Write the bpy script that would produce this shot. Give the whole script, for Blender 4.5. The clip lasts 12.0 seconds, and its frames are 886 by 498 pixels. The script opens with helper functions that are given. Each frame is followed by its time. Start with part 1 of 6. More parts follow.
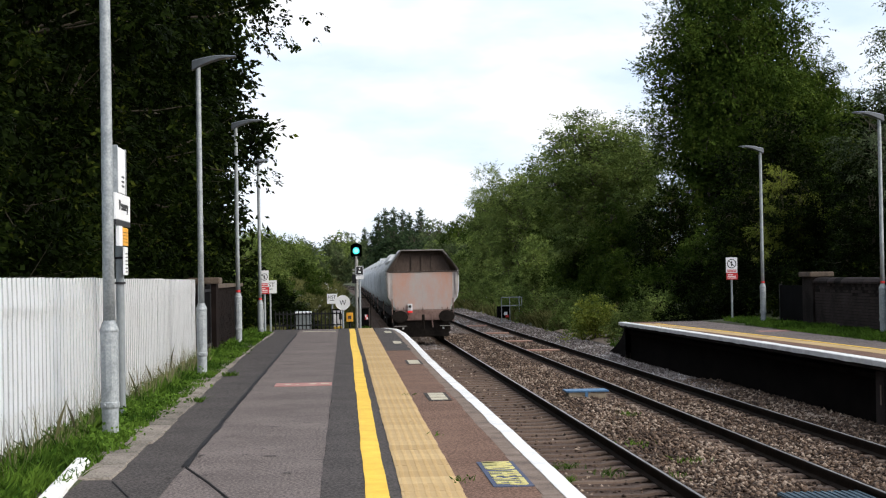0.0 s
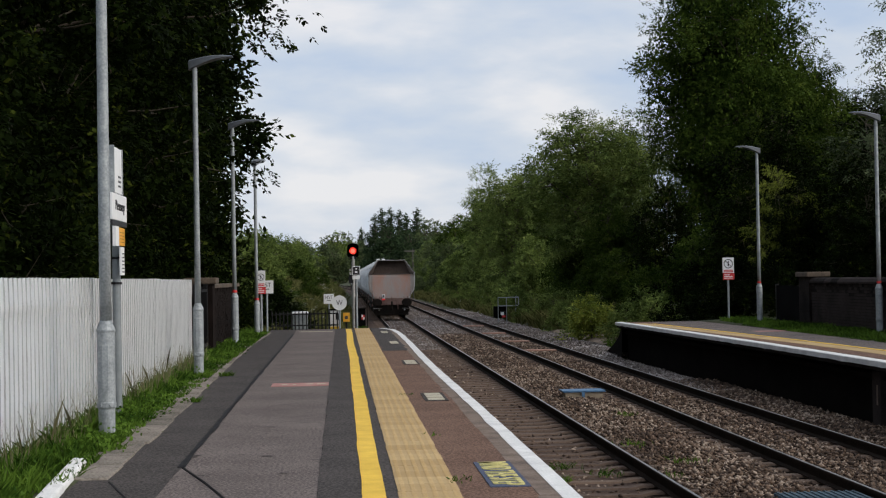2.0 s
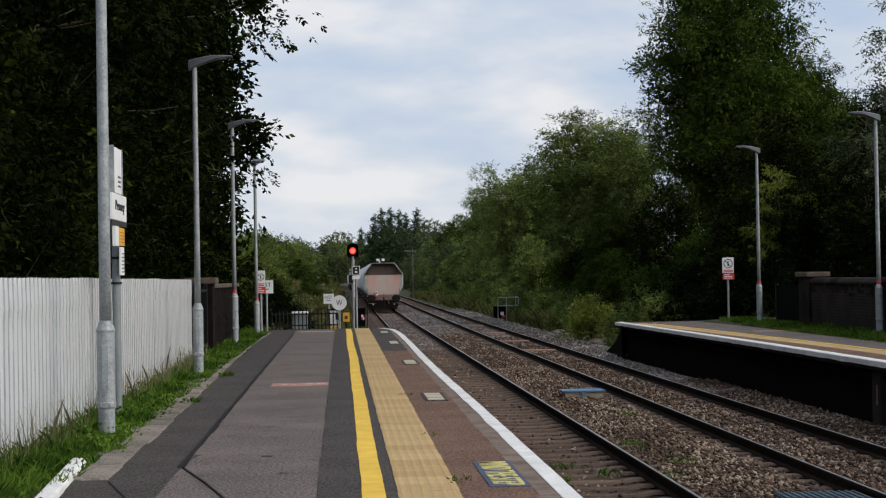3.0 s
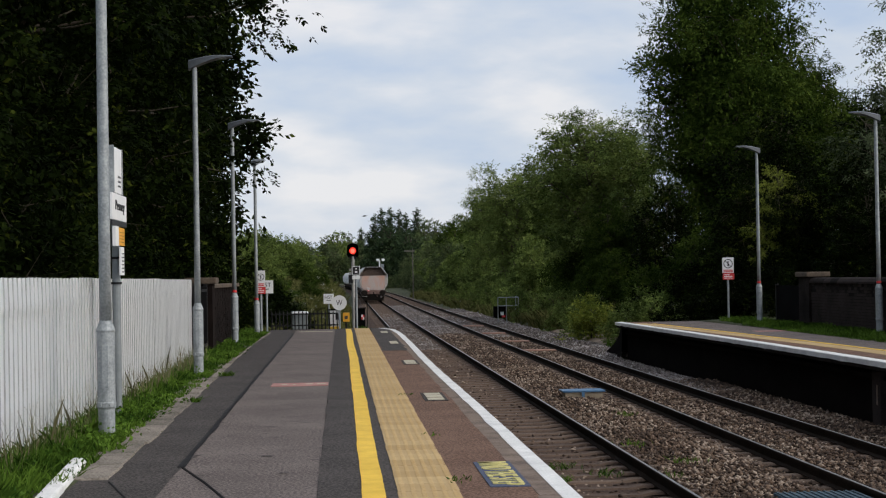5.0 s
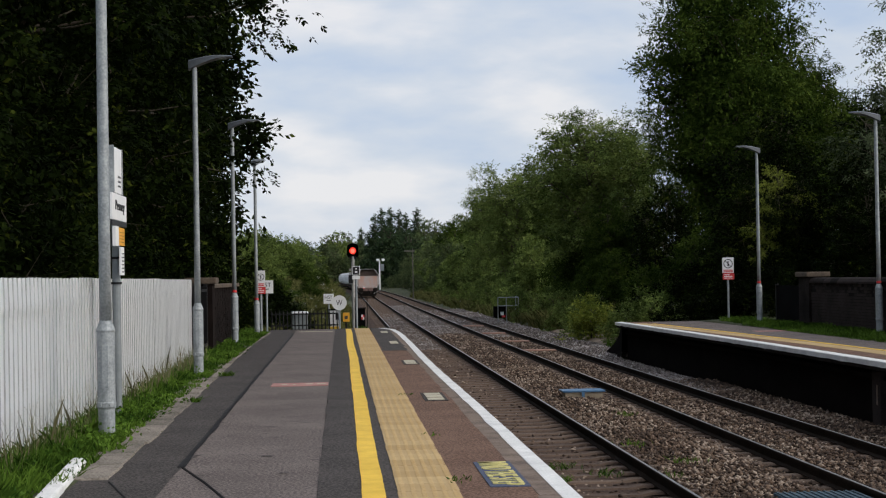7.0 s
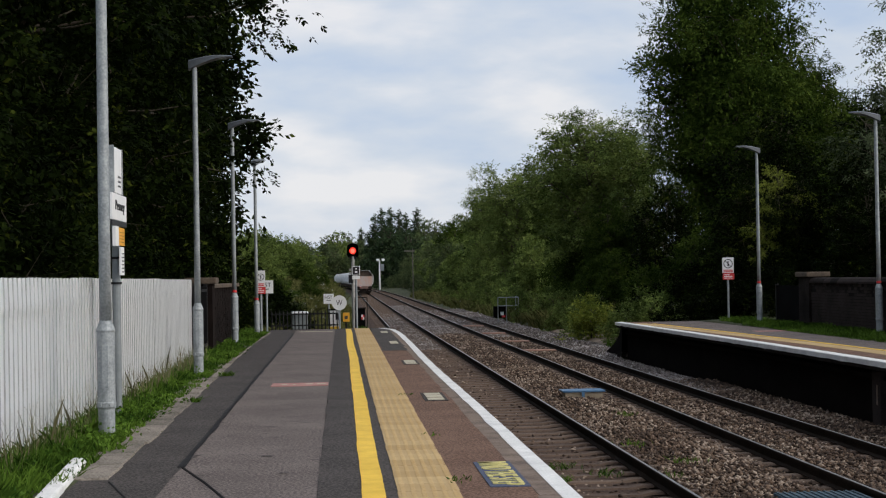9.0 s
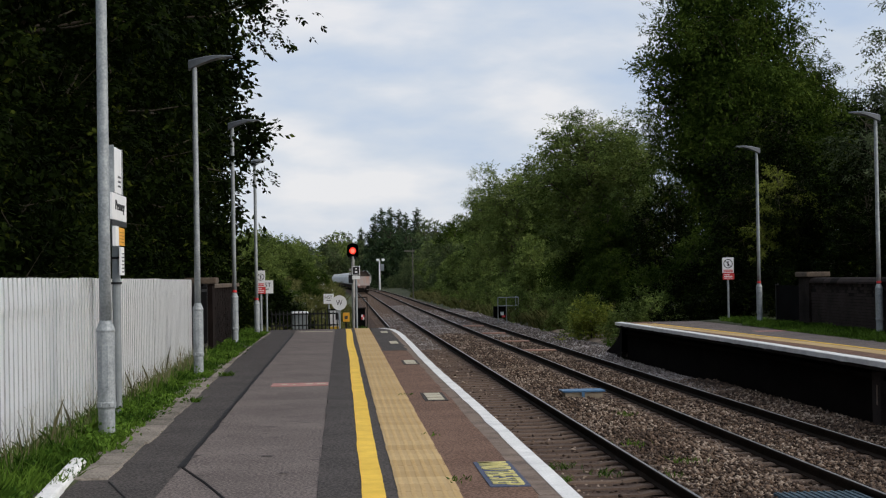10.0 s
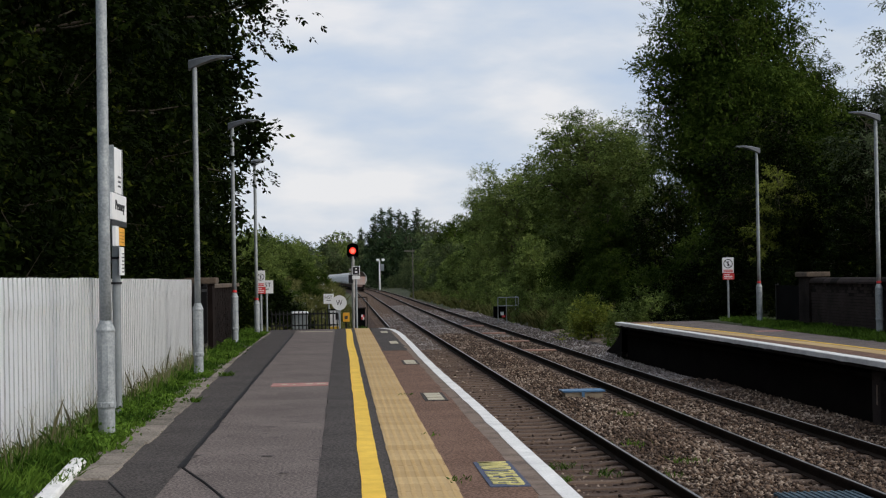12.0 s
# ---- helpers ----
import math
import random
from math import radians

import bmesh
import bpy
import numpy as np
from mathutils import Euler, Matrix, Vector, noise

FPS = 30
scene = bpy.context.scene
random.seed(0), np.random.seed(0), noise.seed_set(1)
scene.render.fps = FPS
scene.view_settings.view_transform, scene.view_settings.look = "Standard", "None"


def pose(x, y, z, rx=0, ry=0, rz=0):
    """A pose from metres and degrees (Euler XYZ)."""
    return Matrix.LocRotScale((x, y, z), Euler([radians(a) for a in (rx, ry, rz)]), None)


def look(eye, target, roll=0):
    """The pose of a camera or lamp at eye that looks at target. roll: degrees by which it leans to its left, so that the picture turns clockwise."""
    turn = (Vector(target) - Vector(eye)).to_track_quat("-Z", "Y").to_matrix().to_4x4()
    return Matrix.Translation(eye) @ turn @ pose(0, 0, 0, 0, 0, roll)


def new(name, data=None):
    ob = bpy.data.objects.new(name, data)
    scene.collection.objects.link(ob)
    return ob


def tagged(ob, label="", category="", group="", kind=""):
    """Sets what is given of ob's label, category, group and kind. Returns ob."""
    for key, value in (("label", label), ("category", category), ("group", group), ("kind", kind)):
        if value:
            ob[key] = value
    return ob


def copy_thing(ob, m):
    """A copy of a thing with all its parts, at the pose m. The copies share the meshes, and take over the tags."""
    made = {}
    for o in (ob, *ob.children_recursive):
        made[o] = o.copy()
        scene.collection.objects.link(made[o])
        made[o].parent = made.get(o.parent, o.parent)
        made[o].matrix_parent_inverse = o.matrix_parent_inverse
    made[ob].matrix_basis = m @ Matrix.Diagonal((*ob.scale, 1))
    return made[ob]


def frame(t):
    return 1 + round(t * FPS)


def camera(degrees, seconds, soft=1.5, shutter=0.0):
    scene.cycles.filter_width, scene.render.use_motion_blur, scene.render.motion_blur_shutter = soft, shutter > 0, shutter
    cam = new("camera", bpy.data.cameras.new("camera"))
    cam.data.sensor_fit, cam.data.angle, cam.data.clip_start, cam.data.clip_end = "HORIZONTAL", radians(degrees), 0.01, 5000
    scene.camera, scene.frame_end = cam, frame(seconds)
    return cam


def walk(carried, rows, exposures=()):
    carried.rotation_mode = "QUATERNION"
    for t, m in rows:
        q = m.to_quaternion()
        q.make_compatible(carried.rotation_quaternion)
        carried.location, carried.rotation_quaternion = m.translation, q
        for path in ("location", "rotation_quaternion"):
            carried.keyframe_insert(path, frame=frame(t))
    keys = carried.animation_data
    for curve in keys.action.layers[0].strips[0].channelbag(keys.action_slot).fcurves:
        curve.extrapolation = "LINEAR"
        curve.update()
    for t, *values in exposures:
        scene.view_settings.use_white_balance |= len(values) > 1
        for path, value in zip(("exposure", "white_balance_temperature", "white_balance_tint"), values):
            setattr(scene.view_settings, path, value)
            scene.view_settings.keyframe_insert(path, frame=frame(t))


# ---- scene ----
TURN = math.atan(0.0605)
TILT = math.atan(48 / 3000)


def aim(px, up=0.0):
    """The camera's pose, panned to its left and tipped up by small angles (thousandths of 1/3 radian)."""
    a = TURN - px / 3000
    tilt = TILT + up / 3000
    eye = Vector((0.0, 0.0, 1.5))
    way = Vector((math.sin(a) * math.cos(tilt), math.cos(a) * math.cos(tilt), math.sin(tilt)))
    return look(eye, eye + way * 10, -0.96)


cam = camera(2 * math.degrees(math.atan(784 / 3000)), 12.0, soft=1.2)
walk(cam, [(0, aim(6.2, 0.0)), (0.2, aim(3.4, 0.7)), (0.5, aim(1.2, 1.6)), (1.0, aim(0.4, 1.6)), (1.5, aim(1.2, 0.7)), (2.0, aim(0.3, 0.1)), (2.8, aim(0)), (3.4, aim(0)), (12.0, aim(0))],
     exposures=[(0, 0.66), (0.3, 0.5), (0.7, 0.26), (1.2, 0.1), (2.2, 0.02), (12.0, 0.02)])

# ---- world and sun ----
SUN_UP, SUN_TURN = radians(31), radians(117)
world = bpy.data.worlds.new("overcast_sky")
scene.world = world
world.use_nodes = True
wt = world.node_tree
wt.nodes.clear()
w_out = wt.nodes.new("ShaderNodeOutputWorld")
w_sky = wt.nodes.new("ShaderNodeTexSky")
w_sky.sky_type, w_sky.sun_disc, w_sky.sun_elevation, w_sky.sun_rotation = "NISHITA", False, SUN_UP, SUN_TURN
w_bg = wt.nodes.new("ShaderNodeBackground")
w_bg.inputs["Strength"].default_value = 0.08
w_tc = wt.nodes.new("ShaderNodeTexCoord")
w_map = wt.nodes.new("ShaderNodeMapping")
w_map.inputs["Scale"].default_value = (9.0, 9.0, 26.0)
w_map.inputs["Location"].default_value = (0.6, 0.0, 0.2)
w_n = wt.nodes.new("ShaderNodeTexNoise")
w_n.inputs["Scale"].default_value, w_n.inputs["Detail"].default_value, w_n.inputs["Roughness"].default_value = 1.0, 5.0, 0.5
w_r = wt.nodes.new("ShaderNodeValToRGB")
w_r.color_ramp.elements[0].position, w_r.color_ramp.elements[0].color = 0.34, (0.50, 0.60, 0.77, 1)
w_r.color_ramp.elements[1].position, w_r.color_ramp.elements[1].color = 0.66, (0.83, 0.83, 0.86, 1)
w_mid = w_r.color_ramp.elements.new(0.5)
w_mid.color = (0.63, 0.69, 0.79, 1)
w_bg2 = wt.nodes.new("ShaderNodeBackground")
w_bg2.inputs["Strength"].default_value = 1.04
w_mix = wt.nodes.new("ShaderNodeMixShader")
w_mix.inputs[0].default_value = 0.88
wt.links.new(w_tc.outputs["Generated"], w_map.inputs["Vector"])
wt.links.new(w_map.outputs[0], w_n.inputs["Vector"])
wt.links.new(w_n.outputs["Fac"], w_r.inputs[0])
wt.links.new(w_r.outputs[0], w_bg2.inputs["Color"])
wt.links.new(w_sky.outputs[0], w_bg.inputs["Color"])
wt.links.new(w_bg.outputs[0], w_mix.inputs[1])
wt.links.new(w_bg2.outputs[0], w_mix.inputs[2])
wt.links.new(w_mix.outputs[0], w_out.inputs[0])

sun_data = bpy.data.lights.new("sun", "SUN")
sun_data.energy, sun_data.angle, sun_data.color = 2.6, radians(55), (1.0, 0.93, 0.83)
sun = new("sun", sun_data)
sun_way = Vector((math.sin(SUN_TURN) * math.cos(SUN_UP), math.cos(SUN_TURN) * math.cos(SUN_UP), math.sin(SUN_UP)))
sun.matrix_world = look(sun_way * 50, (0, 0, 0))


# ---- materials ----
def material(name, low, high, rough=0.8, metal=0.0, grain=60.0, patch=2.0, bump=0.2, bump_size=0.01, spread=0.25, island=0.0, stretch=(1, 1, 1), third=None, obj_random=0.0, spec=0.35):
    """Two-scale procedural surface: a coarse patchiness from low to high, with fine grain and relief."""
    m = bpy.data.materials.new(name)
    m.use_nodes = True
    t = m.node_tree
    b = t.nodes["Principled BSDF"]
    b.inputs["Roughness"].default_value, b.inputs["Metallic"].default_value = rough, metal
    b.inputs["Specular IOR Level"].default_value = spec
    tc = t.nodes.new("ShaderNodeTexCoord")
    mp = t.nodes.new("ShaderNodeMapping")
    mp.inputs["Scale"].default_value = stretch
    t.links.new(tc.outputs["Object"], mp.inputs["Vector"])
    a = t.nodes.new("ShaderNodeTexNoise")
    a.inputs["Scale"].default_value, a.inputs["Detail"].default_value, a.inputs["Roughness"].default_value = patch, 6, 0.65
    f = t.nodes.new("ShaderNodeTexNoise")
    f.inputs["Scale"].default_value, f.inputs["Detail"].default_value = grain, 3
    for n in (a, f):
        t.links.new(mp.outputs[0], n.inputs["Vector"])
    ad = t.nodes.new("ShaderNodeMath")
    ad.operation = "MULTIPLY_ADD"
    ad.inputs[1].default_value, ad.inputs[2].default_value = spread * 2, -spread
    t.links.new(f.outputs["Fac"], ad.inputs[0])
    su = t.nodes.new("ShaderNodeMath")
    su.operation = "ADD"
    t.links.new(a.outputs["Fac"], su.inputs[0])
    t.links.new(ad.outputs[0], su.inputs[1])
    last = su
    if island or obj_random:
        src = t.nodes.new("ShaderNodeNewGeometry") if island else t.nodes.new("ShaderNodeObjectInfo")
        k = t.nodes.new("ShaderNodeMath")
        k.operation = "MULTIPLY_ADD"
        amount = island or obj_random
        k.inputs[1].default_value, k.inputs[2].default_value = amount * 2, -amount
        t.links.new(src.outputs["Random Per Island" if island else "Random"], k.inputs[0])
        s2 = t.nodes.new("ShaderNodeMath")
        s2.operation = "ADD"
        t.links.new(su.outputs[0], s2.inputs[0])
        t.links.new(k.outputs[0], s2.inputs[1])
        last = s2
    r = t.nodes.new("ShaderNodeValToRGB")
    r.color_ramp.elements[0].position, r.color_ramp.elements[0].color = 0.3, (*low, 1)
    r.color_ramp.elements[1].position, r.color_ramp.elements[1].color = 0.7, (*high, 1)
    if third:
        e = r.color_ramp.elements.new(0.86)
        e.color = (*third, 1)
    t.links.new(last.outputs[0], r.inputs[0])
    t.links.new(r.outputs[0], b.inputs["Base Color"])
    if bump:
        bp = t.nodes.new("ShaderNodeBump")
        bp.inputs["Strength"].default_value, bp.inputs["Distance"].default_value = bump, bump_size
        t.links.new(f.outputs["Fac"], bp.inputs["Height"])
        t.links.new(bp.outputs[0], b.inputs["Normal"])
    return m


def leaf_material(name, low, high, third=None):
    """Leaf: diffuse with some light let through, each leaf its own shade."""
    m = bpy.data.materials.new(name)
    m.use_nodes = True
    t = m.node_tree
    b = t.nodes["Principled BSDF"]
    b.inputs["Roughness"].default_value, b.inputs["Specular IOR Level"].default_value = 0.65, 0.02
    g = t.nodes.new("ShaderNodeNewGeometry")
    tc = t.nodes.new("ShaderNodeTexCoord")
    n = t.nodes.new("ShaderNodeTexNoise")
    n.inputs["Scale"].default_value, n.inputs["Detail"].default_value = 0.8, 4
    t.links.new(tc.outputs["Object"], n.inputs["Vector"])
    k = t.nodes.new("ShaderNodeMath")
    k.operation = "MULTIPLY_ADD"
    k.inputs[1].default_value = 0.5
    t.links.new(g.outputs["Random Per Island"], k.inputs[0])
    h = t.nodes.new("ShaderNodeMath")
    h.operation = "MULTIPLY_ADD"
    h.inputs[1].default_value, h.inputs[2].default_value = 2.2, -0.86
    t.links.new(n.outputs["Fac"], h.inputs[0])
    t.links.new(h.outputs[0], k.inputs[2])
    r = t.nodes.new("ShaderNodeValToRGB")
    r.color_ramp.elements[0].position, r.color_ramp.elements[0].color = 0.15, (*low, 1)
    r.color_ramp.elements[1].position, r.color_ramp.elements[1].color = 0.8, (*high, 1)
    if third:
        e = r.color_ramp.elements.new(0.97)
        e.color = (*third, 1)
    t.links.new(k.outputs[0], r.inputs[0])
    t.links.new(r.outputs[0], b.inputs["Base Color"])
    tr = t.nodes.new("ShaderNodeBsdfTranslucent")
    t.links.new(r.outputs[0], tr.inputs["Color"])
    mx = t.nodes.new("ShaderNodeMixShader")
    mx.inputs[0].default_value = 0.22
    t.links.new(b.outputs[0], mx.inputs[1])
    t.links.new(tr.outputs[0], mx.inputs[2])
    t.links.new(mx.outputs[0], t.nodes["Material Output"].inputs[0])
    return m


def glow_material(name, colour, strength):
    m = bpy.data.materials.new(name)
    m.use_nodes = True
    b = m.node_tree.nodes["Principled BSDF"]
    b.inputs["Base Color"].default_value = (*colour, 1)
    b.inputs["Emission Color"].default_value = (*colour, 1)
    b.inputs["Emission Strength"].default_value = strength
    return m


M_ASPHALT = material("worn_asphalt", (0.074, 0.06, 0.056), (0.174, 0.145, 0.135), 0.9, spec=0.2, spread=1.5, grain=42, patch=0.9, bump=0.5, bump_size=0.004)
M_ASPHALT_DARK = material("patched_asphalt", (0.026, 0.0225, 0.0215), (0.078, 0.068, 0.064), 0.9, spec=0.2, spread=1.7, grain=42, patch=1.2, bump=0.6, bump_size=0.005)
M_ASPHALT_RED = material("reddish_asphalt", (0.085, 0.045, 0.031), (0.19, 0.114, 0.08), 0.9, spread=1.5, spec=0.2, grain=42, patch=0.9, bump=0.5, bump_size=0.004)
M_SEAL = material("bitumen_seal", (0.007, 0.007, 0.008), (0.02, 0.019, 0.02), 0.7, spec=0.1, grain=50, patch=4, bump=0.2)
M_YELLOW = material("yellow_line_paint", (0.62, 0.38, 0.03), (0.83, 0.55, 0.06), 0.7, grain=120, patch=3.0, bump=0.3, bump_size=0.003)
M_TACTILE = material("buff_tactile_paving", (0.37, 0.25, 0.11), (0.51, 0.37, 0.19), 0.85, grain=90, patch=0.8, bump=0.3, bump_size=0.003, obj_random=0.12, third=(0.34, 0.30, 0.24))
M_EDGE = material("worn_white_paint", (0.55, 0.55, 0.55), (0.80, 0.80, 0.79), 0.75, grain=70, patch=2.5, bump=0.3, bump_size=0.003, spread=0.3)
M_COPING = material("weathered_coping_stone", (0.085, 0.06, 0.047), (0.23, 0.175, 0.14), 0.9, grain=70, patch=3, bump=0.5, bump_size=0.006)
M_KERB = material("concrete_kerb", (0.07, 0.06, 0.047), (0.27, 0.235, 0.20), 0.9, spread=0.5, grain=45, patch=2.8, bump=0.5, bump_size=0.008, obj_random=0.1)
M_FENCE = material("white_painted_steel_sheet", (0.87, 0.885, 0.9), (0.94, 0.95, 0.96), 0.45, grain=8, patch=0.9, bump=0.05, stretch=(1, 1, 0.3), obj_random=0.05, spread=0.15)
# Greyer than the sheet: the shade in the grooves is put into colour.
M_GROOVE = material("shaded_fence_groove", (0.36, 0.37, 0.375), (0.6, 0.61, 0.62), 0.6, grain=30, patch=1.4, bump=0.05, stretch=(1, 1, 0.25))
M_GALV = material("galvanised_steel", (0.2, 0.222, 0.236), (0.35, 0.375, 0.39), 0.5, 0.15, grain=45, patch=6, bump=0.06, spread=0.45)
M_LAMP = material("grey_lamp_housing", (0.06, 0.068, 0.08), (0.10, 0.11, 0.125), 0.45, grain=30, patch=4, bump=0.03)
M_LAMPGLASS = material("lamp_glass", (0.35, 0.36, 0.37), (0.45, 0.46, 0.47), 0.2, grain=10, patch=3, bump=0)
M_SIGNWHITE = material("white_sign_enamel", (0.70, 0.71, 0.72), (0.80, 0.80, 0.81), 0.4, grain=20, patch=3, bump=0)
M_SIGNBLACK = material("black_sign_enamel", (0.012, 0.012, 0.013), (0.025, 0.025, 0.027), 0.45, grain=20, patch=3, bump=0)
M_SIGNRED = material("red_sign_enamel", (0.48, 0.03, 0.035), (0.62, 0.05, 0.05), 0.45, grain=20, patch=3, bump=0)
M_SIGNORANGE = material("amber_sign_enamel", (0.62, 0.29, 0.02), (0.75, 0.38, 0.03), 0.5, grain=20, patch=3, bump=0)
M_TEXTBLUE = material("dark_blue_paint", (0.03, 0.045, 0.09), (0.07, 0.085, 0.14), 0.8, grain=90, patch=3, bump=0.2)
M_TEXTYELLOW = material("yellow_stencil_paint", (0.44, 0.39, 0.14), (0.6, 0.54, 0.22), 0.8, grain=90, patch=6, bump=0.2)
M_WORN_CREAM = material("faded_cream_paint", (0.36, 0.33, 0.25), (0.5, 0.46, 0.36), 0.85, grain=90, patch=6, bump=0.2)
M_REDLINE = material("faded_red_paint", (0.28, 0.13, 0.115), (0.44, 0.24, 0.215), 0.85, grain=90, patch=5, bump=0.2)
M_RAIL = material("rusty_rail_steel", (0.009, 0.0065, 0.005), (0.024, 0.017, 0.013), 0.9, 0.0, spec=0.04, grain=40, patch=2, bump=0.2)
M_RAILTOP = material("polished_rail_head", (0.20, 0.19, 0.185), (0.33, 0.32, 0.31), 0.35, 0.9, grain=30, patch=1, bump=0.02, stretch=(1, 0.1, 1))
M_SLEEPER = material("concrete_sleeper", (0.06, 0.037, 0.026), (0.135, 0.092, 0.066), 0.9, grain=40, patch=3, bump=0.4, obj_random=0.15)
M_BALLAST = material("ballast_bed", (0.034, 0.0175, 0.011), (0.092, 0.055, 0.037), 0.95, grain=22, patch=0.6, bump=1.0, bump_size=0.05, spread=0.4)
M_STONE = material("ballast_stone", (0.03, 0.0175, 0.011), (0.138, 0.09, 0.061), 0.9, grain=30, patch=0.5, bump=0.3, island=0.38, third=(0.33, 0.26, 0.205))
M_STONEGREY = material("grey_ballast_stone", (0.09, 0.074, 0.067), (0.25, 0.213, 0.197), 0.9, grain=30, patch=0.5, bump=0.3, island=0.3, third=(0.5, 0.47, 0.46))
M_BRICK = material("sooty_and_shaded_brick", (0.004, 0.0032, 0.003), (0.015, 0.011, 0.01), 0.9, spec=0.03, grain=40, patch=1.5, bump=0.4, island=0.18)
M_BRICK_GREY = material("weathered_grey_brick", (0.008, 0.0065, 0.006), (0.042, 0.034, 0.032), 0.9, spec=0.04, grain=30, patch=1.2, bump=0.5, obj_random=0.22)
M_MORTAR = material("dark_mortar", (0.009, 0.008, 0.0075), (0.018, 0.016, 0.0145), 0.95, spec=0.02, grain=60, patch=2, bump=0.3)
M_CAPSTONE = material("weathered_cap_stone", (0.045, 0.034, 0.026), (0.12, 0.09, 0.066), 0.9, grain=30, patch=3, bump=0.5)
# Darker than soot: the shade below the coping is put into the colour.
M_PLATWALL = material("sooty_shaded_platform_wall", (0.003, 0.0026, 0.0025), (0.009, 0.0072, 0.0065), 0.95, spec=0.02, grain=25, patch=1.2, bump=0.5, stretch=(1, 1, 2))
M_BLACK = material("black_painted_steel", (0.008, 0.008, 0.009), (0.02, 0.02, 0.022), 0.6, spec=0.15, grain=30, patch=3, bump=0.05)
M_TREAD = material("dark_tunnel_panel", (0.002, 0.002, 0.0022), (0.005, 0.005, 0.0055), 0.9, spec=0.02, grain=20, patch=2, bump=0.1)
M_GROUND = material("rough_grass_ground", (0.02, 0.026, 0.008), (0.06, 0.07, 0.024), 0.95, grain=6, patch=0.25, bump=0.6, bump_size=0.08)
M_SOIL = material("dry_soil_path", (0.13, 0.10, 0.07), (0.26, 0.20, 0.15), 0.95, grain=12, patch=0.8, bump=0.6, bump_size=0.03)
M_GRASS = leaf_material("grass_blades", (0.022, 0.055, 0.007), (0.105, 0.185, 0.026))
M_WEED = leaf_material("dry_weed_stalks", (0.10, 0.10, 0.05), (0.24, 0.22, 0.13))
M_STRAW = leaf_material("rough_grass_blades", (0.06, 0.075, 0.02), (0.20, 0.19, 0.075))
# Near-black greens: the shade within these crowns is put into the leaf colour.
M_LEAF_DARK = leaf_material("shade_darkened_leaves", (0.002, 0.0042, 0.0008), (0.01, 0.018, 0.0025), (0.045, 0.058, 0.008))
M_LEAF = leaf_material("ash_leaves", (0.012, 0.025, 0.0035), (0.057, 0.09, 0.014), (0.1, 0.13, 0.022))
M_LEAF_MID = leaf_material("hawthorn_leaves", (0.05, 0.078, 0.02), (0.18, 0.235, 0.062), (0.23, 0.265, 0.08))
M_LEAF_LIGHT = leaf_material("pale_yellow_green_leaves", (0.1, 0.13, 0.02), (0.27, 0.3, 0.055))
M_LEAF_GREY = leaf_material("willow_leaves", (0.03, 0.042, 0.02), (0.10, 0.125, 0.065))
M_CONIFER = leaf_material("conifer_needles", (0.018, 0.032, 0.015), (0.052, 0.08, 0.035))
# Distance haze is put into these two leaf colours: paler and greyer greens.
M_LEAF_FAR = leaf_material("hazed_far_leaves", (0.04, 0.06, 0.026), (0.115, 0.145, 0.06), (0.15, 0.17, 0.075))
M_LEAF_HILL = leaf_material("hazed_hill_leaves", (0.07, 0.09, 0.07), (0.13, 0.155, 0.11))
M_BARK = material("tree_bark", (0.035, 0.028, 0.02), (0.10, 0.082, 0.062), 0.95, grain=14, patch=2, bump=0.6, stretch=(1, 1, 0.25))
M_HOPPER_GREY = material("pale_grey_wagon_paint", (0.32, 0.33, 0.34), (0.54, 0.55, 0.56), 0.6, grain=10, patch=1.1, bump=0.08, stretch=(1, 1, 0.35), third=(0.36, 0.25, 0.20))
M_HOPPER_RUST = material("rust_stained_wagon_end", (0.52, 0.3, 0.225), (0.44, 0.395, 0.38), 0.75, grain=9, patch=0.95, bump=0.1, stretch=(1.3, 1, 0.6), spread=0.12, third=(0.50, 0.44, 0.42))
M_HOPPER_END = material("dusty_wagon_end_paint", (0.32, 0.28, 0.26), (0.5, 0.46, 0.44), 0.75, grain=9, patch=1.4, bump=0.1, stretch=(1, 1, 0.4))
# Paler than the body: light on the ribs' rear faces is put into colour.
M_RIB = material("lit_wagon_rib_paint", (0.56, 0.58, 0.6), (0.74, 0.76, 0.78), 0.6, grain=10, patch=2, bump=0.05)
M_HOOD = material("brown_rusted_hood", (0.055, 0.038, 0.03), (0.105, 0.075, 0.06), 0.85, grain=18, patch=1.5, bump=0.2, stretch=(1, 1, 0.4))
M_RIM = material("dusty_hood_rim", (0.22, 0.2, 0.185), (0.36, 0.335, 0.315), 0.8, grain=18, patch=2, bump=0.1)
# Lighter brown than the hood panel: light on the inner cheeks, as colour.
M_CHEEK = material("dusty_lit_wagon_steel", (0.16, 0.125, 0.105), (0.29, 0.24, 0.21), 0.8, grain=14, patch=1.6, bump=0.15, stretch=(1, 1, 0.5))
M_UNDER = material("grimy_underframe", (0.008, 0.007, 0.006), (0.024, 0.019, 0.016), 0.9, spec=0.1, grain=20, patch=3, bump=0.3)
M_HEADSTOCK = material("brown_dusty_headstock", (0.14, 0.085, 0.07), (0.27, 0.18, 0.155), 0.85, grain=15, patch=2, bump=0.2)
M_STEELGREY = material("grey_cabinet_paint", (0.15, 0.17, 0.18), (0.22, 0.24, 0.25), 0.6, grain=20, patch=2, bump=0.05)
M_BLUE = material("blue_painted_timber", (0.05, 0.12, 0.22), (0.10, 0.20, 0.33), 0.7, grain=20, patch=3, bump=0.2)
